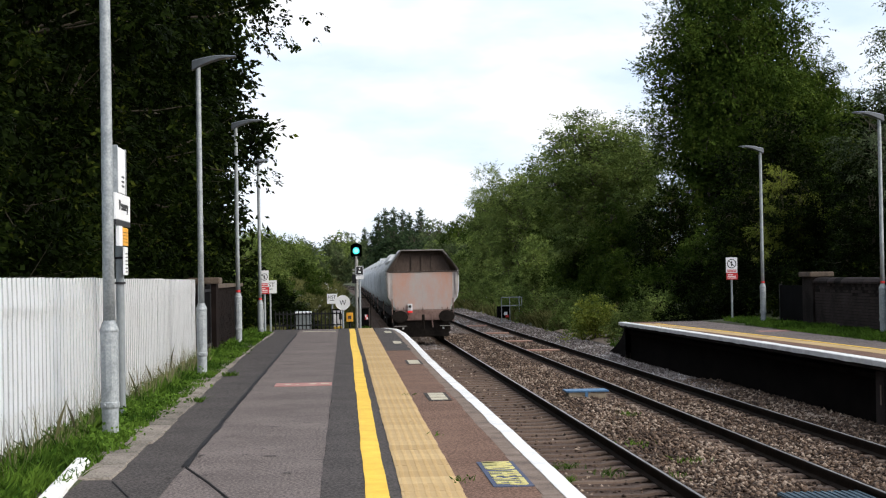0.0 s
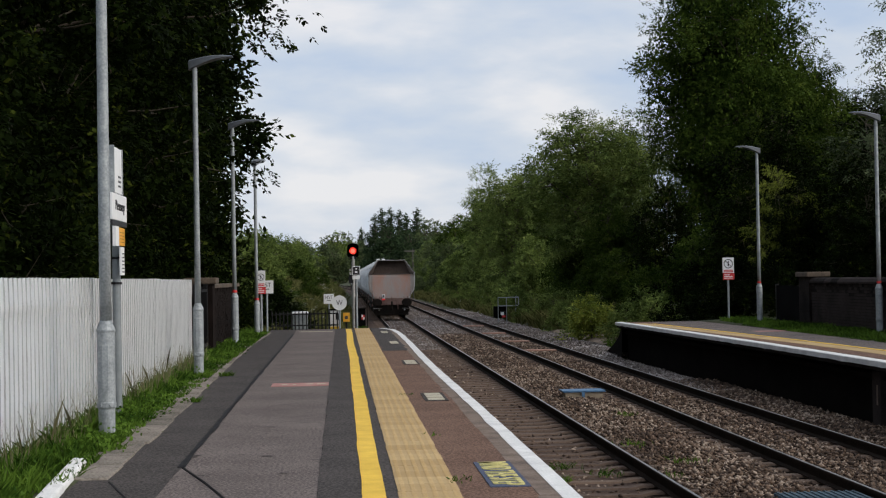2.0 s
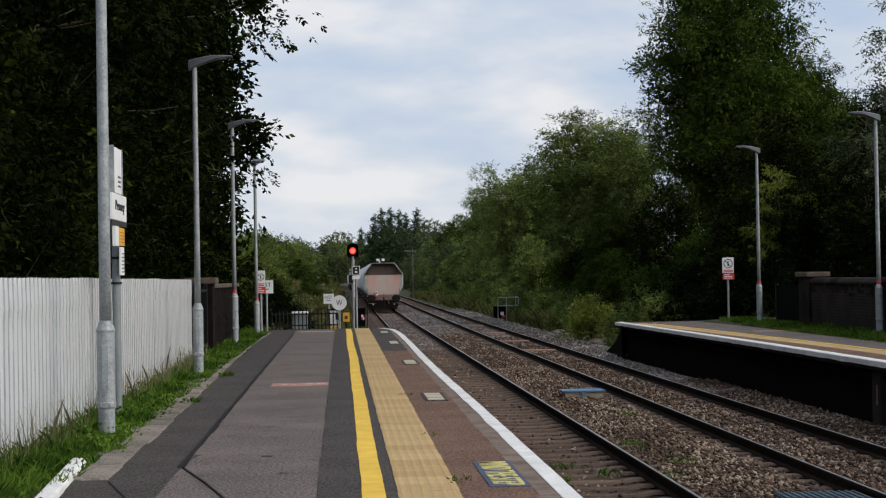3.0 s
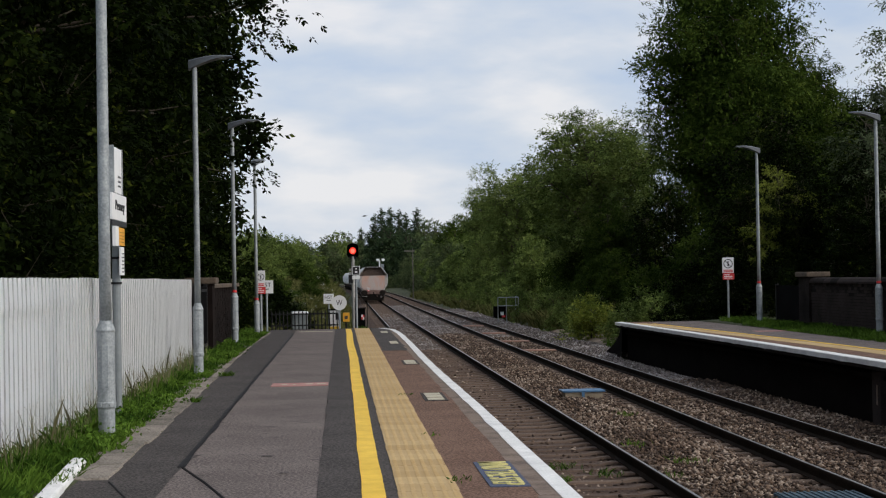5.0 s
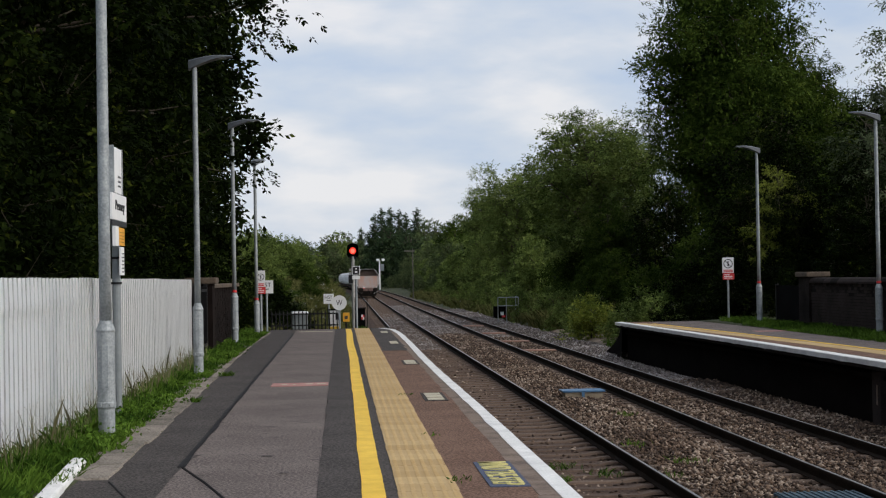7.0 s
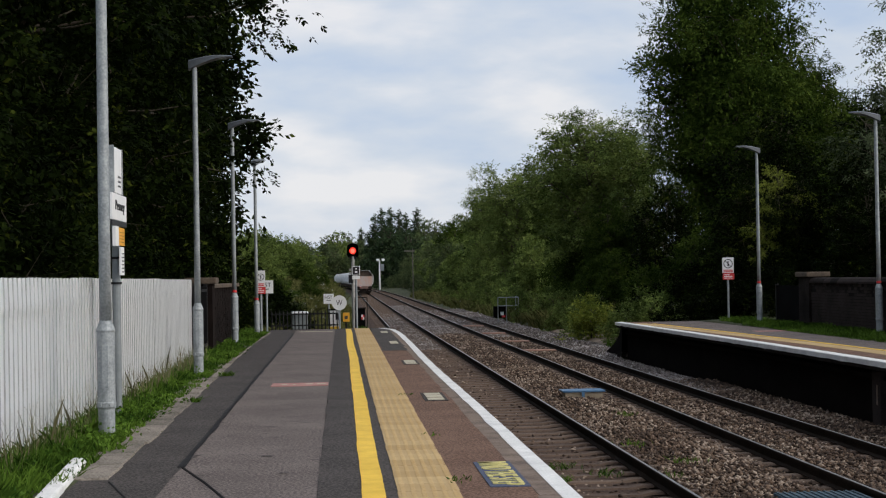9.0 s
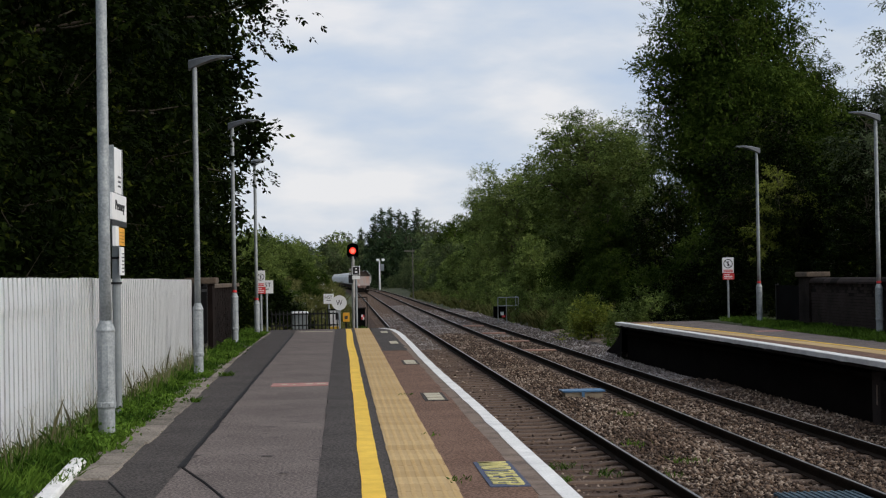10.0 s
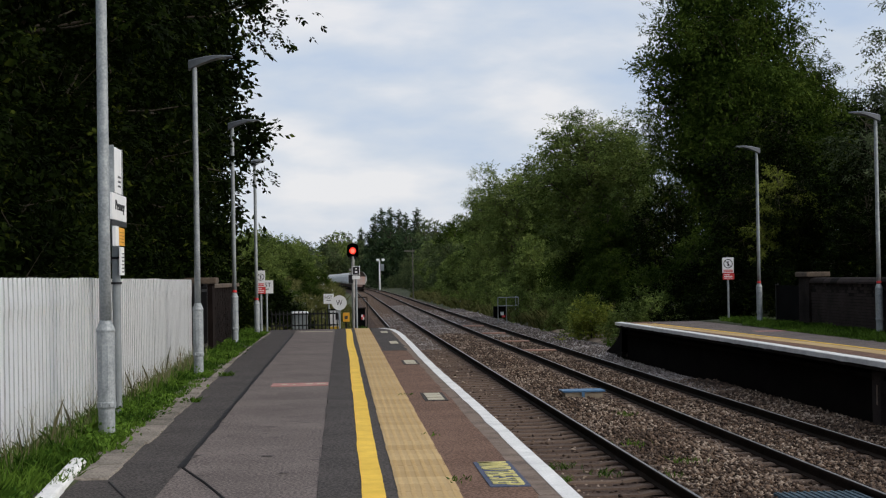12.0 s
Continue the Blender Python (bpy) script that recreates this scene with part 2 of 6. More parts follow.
M_TEAL = material("dark_teal_grating", (0.02, 0.045, 0.065), (0.045, 0.085, 0.115), 0.7, grain=20, patch=3, bump=0.2)
M_TAN = material("tan_timber", (0.20, 0.16, 0.11), (0.33, 0.27, 0.20), 0.85, grain=20, patch=3, bump=0.3)
M_TERRACOTTA = material("terracotta_crossing_board", (0.28, 0.15, 0.11), (0.42, 0.25, 0.19), 0.85, grain=20, patch=3, bump=0.3)
M_POSTWHITE = material("dusty_signal_post_paint", (0.22, 0.215, 0.205), (0.38, 0.37, 0.355), 0.6, grain=20, patch=4, bump=0.05)
M_WOODPOLE = material("grey_wooden_pole", (0.07, 0.065, 0.055), (0.14, 0.13, 0.115), 0.9, grain=20, patch=3, bump=0.3, stretch=(1, 1, 0.2))
M_RED_GLOW = glow_material("red_signal_light", (1.0, 0.05, 0.03), 0.9)
M_RED_CORE = glow_material("red_signal_core", (1.0, 0.2, 0.13), 1.2)
M_GREEN_GLOW = glow_material("green_signal_light", (0.05, 0.62, 0.62), 0.9)
M_GREEN_CORE = glow_material("green_signal_core", (0.28, 0.95, 0.95), 1.0)
M_TAIL_GLOW = glow_material("red_tail_lamp", (0.7, 0.03, 0.03), 0.35)
M_BIRD = material("dark_bird_feathers", (0.02, 0.02, 0.022), (0.06, 0.06, 0.062), 0.9, grain=40, patch=9, bump=0)


# ---- mesh helpers ----
def part(name, bm, mat, parent=None, label="", smooth=False):
    """One bmesh as one mesh object under its thing."""
    me = bpy.data.meshes.new(name)
    bm.to_mesh(me)
    bm.free()
    return put(name, me, mat, parent, label, smooth)


def put(name, me, mat, parent=None, label="", smooth=False):
    if mat and not me.materials:
        me.materials.append(mat)
    if smooth:
        me.shade_smooth()
    ob = new(name, me)
    if parent:
        ob.parent = parent
    if label:
        ob["label"] = label
    return ob


def thing(name, m, label, category, group="", kind=""):
    ob = new(name)
    ob.empty_display_size = 0.2
    ob.matrix_basis = m
    return tagged(ob, label, category, group, kind)


def box(bm, x0, x1, y0, y1, z0, z1, bevel=0.0, turn=None):
    r = bmesh.ops.create_cube(bm, size=1)["verts"]
    m = Matrix.LocRotScale(((x0 + x1) / 2, (y0 + y1) / 2, (z0 + z1) / 2), None, (abs(x1 - x0), abs(y1 - y0), abs(z1 - z0)))
    bmesh.ops.transform(bm, matrix=(turn @ m) if turn else m, verts=r)
    if bevel:
        es = list({e for v in r for e in v.link_edges})
        bmesh.ops.bevel(bm, geom=es, offset=bevel, segments=2, affect="EDGES", profile=0.6)
    return bm


def boxed(*a, **k):
    return box(bmesh.new(), *a, **k)


def tube(bm, p0, p1, r0, r1=None, seg=12, caps=True):
    """A tapered tube from p0 to p1."""
    p0, p1 = Vector(p0), Vector(p1)
    r1 = r0 if r1 is None else r1
    d = p1 - p0
    if d.length < 1e-6:
        return bm
    m = Matrix.Translation((p0 + p1) / 2) @ d.to_track_quat("Z", "Y").to_matrix().to_4x4()
    bmesh.ops.create_cone(bm, cap_ends=caps, segments=seg, radius1=r0, radius2=r1, depth=d.length, matrix=m)
    return bm


def lathe(bm, prof, seg=16, m=None):
    """A turned shape from (radius, height) pairs."""
    rings = []
    for r, z in prof:
        ring = [bm.verts.new((r * math.cos(2 * math.pi * i / seg), r * math.sin(2 * math.pi * i / seg), z)) for i in range(seg)]
        if m:
            for v in ring:
                v.co = m @ v.co
        rings.append(ring)
    for a, b in zip(rings, rings[1:]):
        for i in range(seg):
            bm.faces.new((a[i], a[(i + 1) % seg], b[(i + 1) % seg], b[i]))
    bm.faces.new(rings[0][::-1])
    bm.faces.new(rings[-1])
    return bm


def sweep(bm, prof, path):
    """A closed (x, z) profile carried along path rows (x, y, z)."""
    rings = [[bm.verts.new((x + px, py, z + pz)) for x, z in prof] for px, py, pz in path]
    n = len(prof)
    for a, b in zip(rings, rings[1:]):
        for i in range(n):
            bm.faces.new((a[i], a[(i + 1) % n], b[(i + 1) % n], b[i]))
    bm.faces.new(rings[0])
    bm.faces.new(rings[-1][::-1])
    bmesh.ops.recalc_face_normals(bm, faces=bm.faces[:])
    return bm


def sheet(name, verts, faces):
    me = bpy.data.meshes.new(name)
    me.from_pydata(verts, [], faces)
    me.update()
    return me


def text_mesh(body, width, height, bold=0.0):
    """Letters of the built-in font as a flat mesh, fitted into width and height, centred."""
    c = bpy.data.curves.new("letters", "FONT")
    c.body, c.align_x, c.align_y, c.extrude, c.offset = body, "CENTER", "CENTER", 0.004, bold
    ob = new("letters", c)
    me = bpy.data.meshes.new_from_object(ob.evaluated_get(bpy.context.evaluated_depsgraph_get()))
    bpy.data.objects.remove(ob)
    co = np.empty(len(me.vertices) * 3, np.float32)
    me.vertices.foreach_get("co", co)
    co = co.reshape(-1, 3)
    lo, hi = co.min(0), co.max(0)
    co[:, 0] = (co[:, 0] - (lo[0] + hi[0]) / 2) * width / (hi[0] - lo[0])
    co[:, 1] = (co[:, 1] - (lo[1] + hi[1]) / 2) * height / (hi[1] - lo[1])
    me.vertices.foreach_set("co", co.ravel())
    me.update()
    return me


FACE = Matrix.Rotation(radians(90), 4, "X")   # an upright face looking down the line towards -y


# ---- the line ----
RAIL_Z = -0.915
NEAR_X, FAR_X = 3.05, 6.55


def bend(y):
    """How far the line leaves the straight, along its length."""
    a = min(max((y - 60) / 175, 0), 1)
    return 0.35 * a * a * (3 - 2 * a) - max(0, y - 260) ** 2 / 11500


def line_pose(centre, y):
    s = (bend(y + 0.5) - bend(y - 0.5))
    return pose(centre + bend(y), y, RAIL_Z, 0, 0, -math.degrees(math.atan(s)))


# ---- ground ----
def smooth(a, b, v):
    t = min(max((v - a) / (b - a), 0), 1)
    return t * t * (3 - 2 * t)


def ground_z(x, y):
    x = x - (bend(y) if y > 60 else 0)
    n = 0.10 * noise.noise((x * 0.35, y * 0.2, 0)) + 0.25 * noise.noise((x * 0.07, y * 0.05, 3))
    past = smooth(49, 58, y)
    left_near = 0.0 if x < -1.9 else -1.35
    left_far = -1.3 + 1.0 * smooth(0.6, -3.5, x) + 0.9 * smooth(-4, -14, x) + 0.35 * smooth(60, 120, y) * smooth(0.2, -3, x) + 1.3 * smooth(0.9, -1.2, x) * smooth(68, 100, y) * (1 - smooth(170, 240, y)) * (1 - 0.6 * smooth(-3, -12, x))
    right_near = 0.0 if x > 10.95 else -1.35
    right_far = -1.35 + 0.35 * smooth(8.6, 9.6, x) + 1.3 * smooth(9.6, 15, x)
    if x < 4.8:
        z = left_near * (1 - past) + left_far * past
        bump = smooth(0.5, -3, x)
    else:
        p2 = smooth(51.5, 55, y)
        z = right_near * (1 - p2) + right_far * p2
        bump = smooth(9.3, 12, x)
    hill = 10.0 * smooth(260, 900, y) + 22 * smooth(700, 3000, y)
    side = smooth(40, 400, abs(x)) * 4
    return z + n * bump * (0.25 + 0.75 * past) + hill * smooth(15, 90, abs(x - 3)) + side


def build_ground():
    xs = [-3000, -1500, -700, -350, -180, -100, -60, -40, -30, -24, -19, -15, -12, -9.5, -7.5, -6, -5, -4, -3.3, -2.7, -2.3, -2.0, -1.6, -1, -0.3, 0.3, 0.8, 1.4, 2.4, 4.8,
          7, 8.4, 9, 9.5, 10.2, 10.9, 11.0, 11.8, 12.8, 14, 15.5, 18, 22, 28, 36, 50, 80, 130, 220, 400, 800, 1600, 3000]
    ys = [-60, -30, -10, 0] + [4 * i for i in range(1, 12)] + [46 + 2 * i for i in range(10)] + [66 + 6 * i for i in range(30)] + [250, 270, 300, 340, 400, 480, 600, 800, 1100, 1600, 2300, 3200, 4500]
    verts = [(x, y, ground_z(x, y)) for y in ys for x in xs]
    w = len(xs)
    faces = [(j * w + i, j * w + i + 1, (j + 1) * w + i + 1, (j + 1) * w + i) for j in range(len(ys) - 1) for i in range(w - 1)]
    ob = put("ground", sheet("ground", verts, faces), M_GROUND, smooth=True)
    tagged(ob, "rough grassy ground rising to banks beside the railway", "ground", kind="structure")


build_ground()

# ballast bed under both tracks
LINE_Y = [-20, 0, 20, 40, 60] + [60 + 8 * i for i in range(1, 30)] + [310 + 20 * i for i in range(1, 20)]


def build_ballast_bed():
    prof = [(-2.0, -1.36), (-1.45, -1.115), (4.95, -1.115), (5.9, -1.36)]
    ob = part("ballast_bed", sweep(bmesh.new(), prof, [(NEAR_X + bend(y), y, 0) for y in LINE_Y]), M_BALLAST)
    tagged(ob, "brown-grey stone ballast bed carrying two railway tracks", "ballast", kind="structure")


build_ballast_bed()


def build_track(name, centre, label):
    root = thing(name, pose(0, 0, 0), label, "railway track", "tracks", "structure")
    head = [(-0.034, -0.012), (-0.034, -0.045), (-0.009, -0.055), (-0.009, -0.125), (-0.07, -0.145), (-0.07, -0.155), (0.07, -0.155), (0.07, -0.145), (0.009, -0.125), (0.009, -0.055), (0.034, -0.045), (0.034, -0.012), (0.027, -0.003), (-0.027, -0.003)]
    top = [(-0.018, -0.006), (-0.016, -0.001), (0.0, 0.0), (0.016, -0.001), (0.018, -0.006)]
    for side in (-0.7525, 0.7525):
        path = [(centre + side + bend(y), y, RAIL_Z) for y in LINE_Y]
        r = part("rail", sweep(bmesh.new(), head, path), M_RAIL, root)
        part("rail_head", sweep(bmesh.new(), top, path), M_RAILTOP, r, "polished running surface of the rail")
    bm = bmesh.new()
    sl = [(-1.25, 0.0), (-1.25, 0.04), (-0.55, 0.035), (-0.4, 0.01), (0.4, 0.01), (0.55, 0.035), (1.25, 0.04), (1.25, 0.0)]
    rows = [[bm.verts.new((x, s, z + 0.0)) for x, z in sl] for s in (-0.13, -0.1, 0.1, 0.13)]
    for j in (0, 3):
        for v in rows[j]:
            v.co.z -= 0.03
    for a, b in zip(rows, rows[1:]):
        for i in range(7):
            bm.faces.new((a[i], a[i + 1], b[i + 1], b[i]))
    me = bpy.data.meshes.new("sleeper")
    bm.to_mesh(me)
    bm.free()
    me.materials.append(M_SLEEPER)
    for i in range(150):
        y = 12 + 0.65 * i
        ob = new("sleeper", me)
        ob.parent = root
        ob.matrix_basis = pose(centre + bend(y) + random.uniform(-0.02, 0.02), y, -1.105, 0, 0, random.uniform(-0.5, 0.5))
    verts, faces = [], []
    for i in range(300):
        y = 109.5 + 0.65 * i
        x = centre + bend(y)
        n = len(verts)
        verts += [(x - 1.25, y - 0.1, -1.075), (x + 1.25, y - 0.1, -1.075), (x + 1.25, y + 0.1, -1.075), (x - 1.25, y + 0.1, -1.075),
                  (x - 1.25, y - 0.13, -1.12), (x + 1.25, y - 0.13, -1.12)]
        faces += [(n, n + 1, n + 2, n + 3), (n + 4, n + 5, n + 1, n)]
    far = put("distant_sleepers", sheet("distant_sleepers", verts, faces), M_SLEEPER, root)
    tagged(far, kind="stuff")


build_track("track_near", NEAR_X, "railway track on concrete sleepers with polished rails beside the platform")
build_track("track_far", FAR_X, "railway track on concrete sleepers beside the opposite platform")


def stones(name, areas, mat, seed, label, grow=1.0):
    """Loose angular stones as one mesh. areas: x0, x1, y0, y1, number, z, heap."""
    rng = np.random.default_rng(seed)
    base = np.array([(1, 0, 0), (-1, 0, 0), (0, 1, 0), (0, -1, 0), (0, 0, 1), (0, 0, -1)], float)
    tris = np.array([(0, 2, 4), (2, 1, 4), (1, 3, 4), (3, 0, 4), (2, 0, 5), (1, 2, 5), (3, 1, 5), (0, 3, 5)])
    vs, fs, n0 = [], [], 0
    for x0, x1, y0, y1, num, z, heap in areas:
        u = rng.random(num)
        y = y0 + (y1 - y0) * u ** 1.5
        bx = np.array([bend(v) for v in y])
        k = rng.random(num)
        x = x0 + (x1 - x0) * k + bx
        zz = z + heap * np.sin(np.pi * k) + rng.uniform(-0.015, 0.015, num)
        s = rng.uniform(0.02, 0.042, (num, 1, 1)) * grow * (1 + 0.35 * u[:, None, None])
        p = base[None] * rng.uniform(0.6, 1.25, (num, 6, 3)) + rng.uniform(-0.35, 0.35, (num, 6, 3))
        a = rng.uniform(0, 6.28, num)
        c, d = np.cos(a), np.sin(a)
        p = np.stack([p[:, :, 0] * c[:, None] - p[:, :, 1] * d[:, None], p[:, :, 0] * d[:, None] + p[:, :, 1] * c[:, None], p[:, :, 2] * 0.75], 2)
        p = p * s + np.stack([x, y, zz], 1)[:, None, :]
        vs.append(p.reshape(-1, 3))
        fs.append((tris[None] + (n0 + 6 * np.arange(num))[:, None, None]).reshape(-1, 3))
        n0 += 6 * num
    me = soup(name, np.concatenate(vs), np.concatenate(fs))
    return tagged(put(name, me, mat), label, "ballast", kind="stuff")


def soup(name, v, f):
    """A mesh from arrays of places and of faces of equal length."""
    me = bpy.data.meshes.new(name)
    k = f.shape[1]
    me.vertices.add(len(v))
    me.vertices.foreach_set("co", np.ascontiguousarray(v, np.float32).ravel())
    me.loops.add(f.size)
    me.loops.foreach_set("vertex_index", np.ascontiguousarray(f, np.int32).ravel())
    me.polygons.add(len(f))
    me.polygons.foreach_set("loop_start", np.arange(0, f.size, k, dtype=np.int32))
    me.update(calc_edges=True)
    return me


stones("ballast_stones", [(3.95, 5.65, 16, 75, 22000, -1.10, 0.06), (2.42, 3.68, 17, 60, 1100, -1.112, 0.0), (5.94, 7.16, 16, 70, 13000, -1.085, 0.0), (7.5, 8.86, 17, 40, 11000, -1.10, 0.04), (1.7, 2.2, 40, 70, 1500, -1.1, 0)],
       M_STONE, 3, "loose brown and grey angular ballast stones between the rails")
stones("shoulder_stones", [(7.5, 8.5, 36, 52, 3500, -1.10, 0.03), (7.5, 9.5, 52, 130, 9000, -1.10, 0.06), (3.95, 5.65, 74, 150, 7000, -1.10, 0.06), (2.5, 3.6, 60, 120, 2500, -1.1, 0.0), (6.0, 7.1, 70, 130, 3000, -1.1, 0.0)], M_STONEGREY, 4, "loose pale grey ballast stones along the opposite platform", 1.15)


# ---- near platform ----
PLAT_END = 50.4


def wavy(x, y, a=0.012, s=0):
    return x + a * noise.noise((y * 0.9, s, 0)) + a * 0.3 * noise.noise((y * 3.1, s, 5))


def strip(name, x0, x1, y0, y1, z, mat, parent, label="", thick=0.004, rough=0.01, step=0.25, seed=0, drift=0.0):
    """A painted or laid strip along the platform with a slightly uneven edge."""
    bm = bmesh.new()
    n = max(2, int((y1 - y0) / step))
    rows = []
    for i in range(n + 1):
        y = y0 + (y1 - y0) * i / n
        off = drift * noise.noise((y * 0.14, 7.3, 0))
        a, b = wavy(x0, y, rough, seed) + off, wavy(x1, y, rough, seed + 9) + off
        rows.append([bm.verts.new(p) for p in ((a, y, z - thick), (a, y, z), (b, y, z), (b, y, z - thick))])
    for p, q in zip(rows, rows[1:]):
        for i in range(3):
            bm.faces.new((p[i], p[i + 1], q[i + 1], q[i]))
    for q in (rows[0], rows[-1]):
        bm.faces.new(q)
    bmesh.ops.recalc_face_normals(bm, faces=bm.faces[:])
    return part(name, bm, mat, parent, label)


def build_near_platform():
    p = thing("platform_near", pose(0, 0, 0), "station platform of worn patched asphalt with painted safety lines", "platform", "platforms", "structure")
    part("platform_body", boxed(-2.08, 1.47, -8, PLAT_END, -1.36, -0.004), M_PLATWALL, p, "sooty brick platform body in the same shaded colour")
    strip("asphalt_surface", -2.07, -0.19, -8, 49.9, 0.0, M_ASPHALT, p, "worn reddish-grey asphalt", rough=0.0, step=2)
    strip("dark_margin", -2.07, -1.305, -8, 49.9, 0.004, M_ASPHALT_DARK, p, "dark resurfaced asphalt margin", rough=0.022, seed=4)
    strip("dark_strip", -0.19, 0.375, -8, 50.0, 0.004, M_ASPHALT_DARK, p, "dark asphalt patching strip", rough=0.02, seed=5)
    strip("red_strip", 0.795, 1.33, -8, 46.4, 0.003, M_ASPHALT_RED, p, "reddish-brown asphalt behind the platform edge", rough=0.02, seed=6)
    strip("dark_end_patch", 0.83, 1.34, 34.5, 50.0, 0.006, M_ASPHALT_DARK, p, "dark asphalt repair near the platform end", rough=0.05, seed=7)
    strip("yellow_line", 0.122, 0.282, -8, 49.6, 0.008, M_YELLOW, p, "thick uneven yellow painted line", thick=0.006, rough=0.011, step=0.2, seed=8, drift=0.022)
    strip("seal_joint", -1.33, -1.28, 13.7, 46, 0.0085, M_SEAL, p, "black bitumen joint in the asphalt", rough=0.022, step=0.2, seed=4)
    bm = bmesh.new()
    for a, b in (((-1.29, 13.7), (-1.02, 12.6)), ((-1.02, 12.6), (-0.80, 11.6)), ((-0.80, 11.6), (-0.6, 10.4)), ((-1.75, 12.8), (-1.5, 11.8)), ((-1.5, 11.8), (-1.42, 10.6))):
        tube(bm, (*a, 0.0), (*b, 0.0), 0.012, seg=6)
    part("seal_branch", bm, M_SEAL, p, "black bitumen joint branching across the asphalt")
    for k in range(46):
        y = 10.6 + 0.86 * k
        if y > 49:
            break
        bm = box(bmesh.new(), 1.318, 1.588, y + 0.004, y + 0.856, -0.14, 0.004, 0.006)
        c = part("coping_stone", bm, M_COPING, p)
        c.location.x = random.uniform(-0.02, 0.006) - 0.10 * smooth(44, 50, y)
    part("coping_stone", boxed(1.318, 1.588, -8, 10.59, -0.14, 0.004), M_COPING, p)
    bm = bmesh.new()
    rows = []
    for i in range(300):
        y = -8 + 57.8 * i / 299
        cur = -0.10 * smooth(44, 50, y) - 0.35 * smooth(48, 50.5, y) - 0.035 * smooth(18, 28, y) * (1 - smooth(30, 40, y))
        a, b = wavy(1.457, y, 0.016, 21) + cur, wavy(1.597, y, 0.008, 22) + cur
        rows.append([bm.verts.new(q) for q in ((a, y, 0.004), (a, y, 0.009), (b - 0.01, y, 0.009), (b, y, 0.0), (b, y, -0.075), (b - 0.02, y, -0.08))])
    for u, v in zip(rows, rows[1:]):
        for i in range(5):
            bm.faces.new((u[i], u[i + 1], v[i + 1], v[i]))
    bmesh.ops.recalc_face_normals(bm, faces=bm.faces[:])
    part("white_edge_line", bm, M_EDGE, p, "white painted platform edge")
    part("red_platform_mark", boxed(-1.0, -0.2, 23.7, 24.4, 0.0, 0.006), M_REDLINE, p, "faded red painted bar across the platform")
    for x0, x1, y0 in ((-0.86, -0.78, 24.0), (-0.7, -0.66, 23.95), (-0.52, -0.42, 24.05), (-0.36, -0.24, 24.02)):
        part("worn_letter_mark", boxed(x0, x1, y0, y0 + 0.12, 0.006, 0.0085), M_WORN_CREAM, p, "worn pale mark on the red bar")
    part("white_end_line", boxed(-1.2, -0.25, 47.6, 47.9, 0.0, 0.006), M_WORN_CREAM, p, "faded white line at the platform end")
    # worn strips of step warnings
    for y0, y1, x0, x1, read in ((11.95, 13.55, 1.05, 1.3, True), (20.35, 21.75, 1.01, 1.25, True), (28.9, 30.4, 1.07, 1.3, False), (37.8, 39.5, 1.07, 1.29, False), (45.2, 46.8, 1.04, 1.26, False)):
        n = part("step_warning", boxed(x0 - 0.02, x1 + 0.02, y0, y1, 0.0, 0.010), M_TEXTBLUE if y0 < 15 else M_ASPHALT_DARK, p, "painted step warning panel")
        if y0 < 15:
            # one line that reads along the platform, its tops towards the track
            me = text_mesh("MIND THE STEP", (y1 - y0) * 0.94, (x1 - x0) * 0.92, 0.012)
            me.materials.append(M_TEXTYELLOW)
            w = new("warning_letters", me)
            w.parent = n
            w.matrix_basis = pose((x0 + x1) / 2, (y0 + y1) / 2, 0.011, 0, 0, -90)
        else:
            for row in range(3):
                part("warning_bar", boxed(x0 + 0.02, x1 - 0.02, y0 + (y1 - y0) * (0.08 + 0.30 * row), y0 + (y1 - y0) * (0.33 + 0.30 * row), 0.01, 0.013), M_WORN_CREAM, n)
    # short dark scuffs and cracks across the surface
    rng = np.random.default_rng(77)
    for x0, x1, y0, y1, n, m in ((-1.7, -0.2, 12.6, 18.5, 46, M_ASPHALT_DARK), (-1.7, -1.35, 13, 30, 14, M_SEAL), (-1.2, -0.3, 18, 30, 14, M_ASPHALT_DARK)):
        for _ in range(n):
            cx, cy, w = rng.uniform(x0, x1), rng.uniform(y0, y1), rng.uniform(0.02, 0.09)
            bm = bmesh.new()
            ring_pts = []
            for k in range(9):
                a = 2 * math.pi * k / 9
                ring_pts.append(bm.verts.new((cx + w * math.cos(a) * rng.uniform(0.5, 1.2), cy + (0.008 + w * 0.2) * math.sin(a) * rng.uniform(0.4, 1.3), 0.0062)))
            bm.faces.new(ring_pts)
            part("surface_scuff", bm, m, p)
    # kerb stones at the back
    y = 12.95
    while y < 47:
        L = random.uniform(0.75, 0.98)
        k = part("kerb_stone", box(bmesh.new(), -0.165, 0.165, 0.003, L - 0.003, -0.2, 0.0, 0.016), M_KERB, p)
        k.matrix_basis = pose(-1.93 - 0.26 * smooth(9, 40, y) + 0.06 * smooth(38, 47, y) + random.uniform(-0.018, 0.018), y, 0.018 + random.uniform(-0.006, 0.008), 0, random.uniform(-1.2, 1.2), random.uniform(-1.0, 1.0))
        y += L
    # blister paving slabs
    me = None
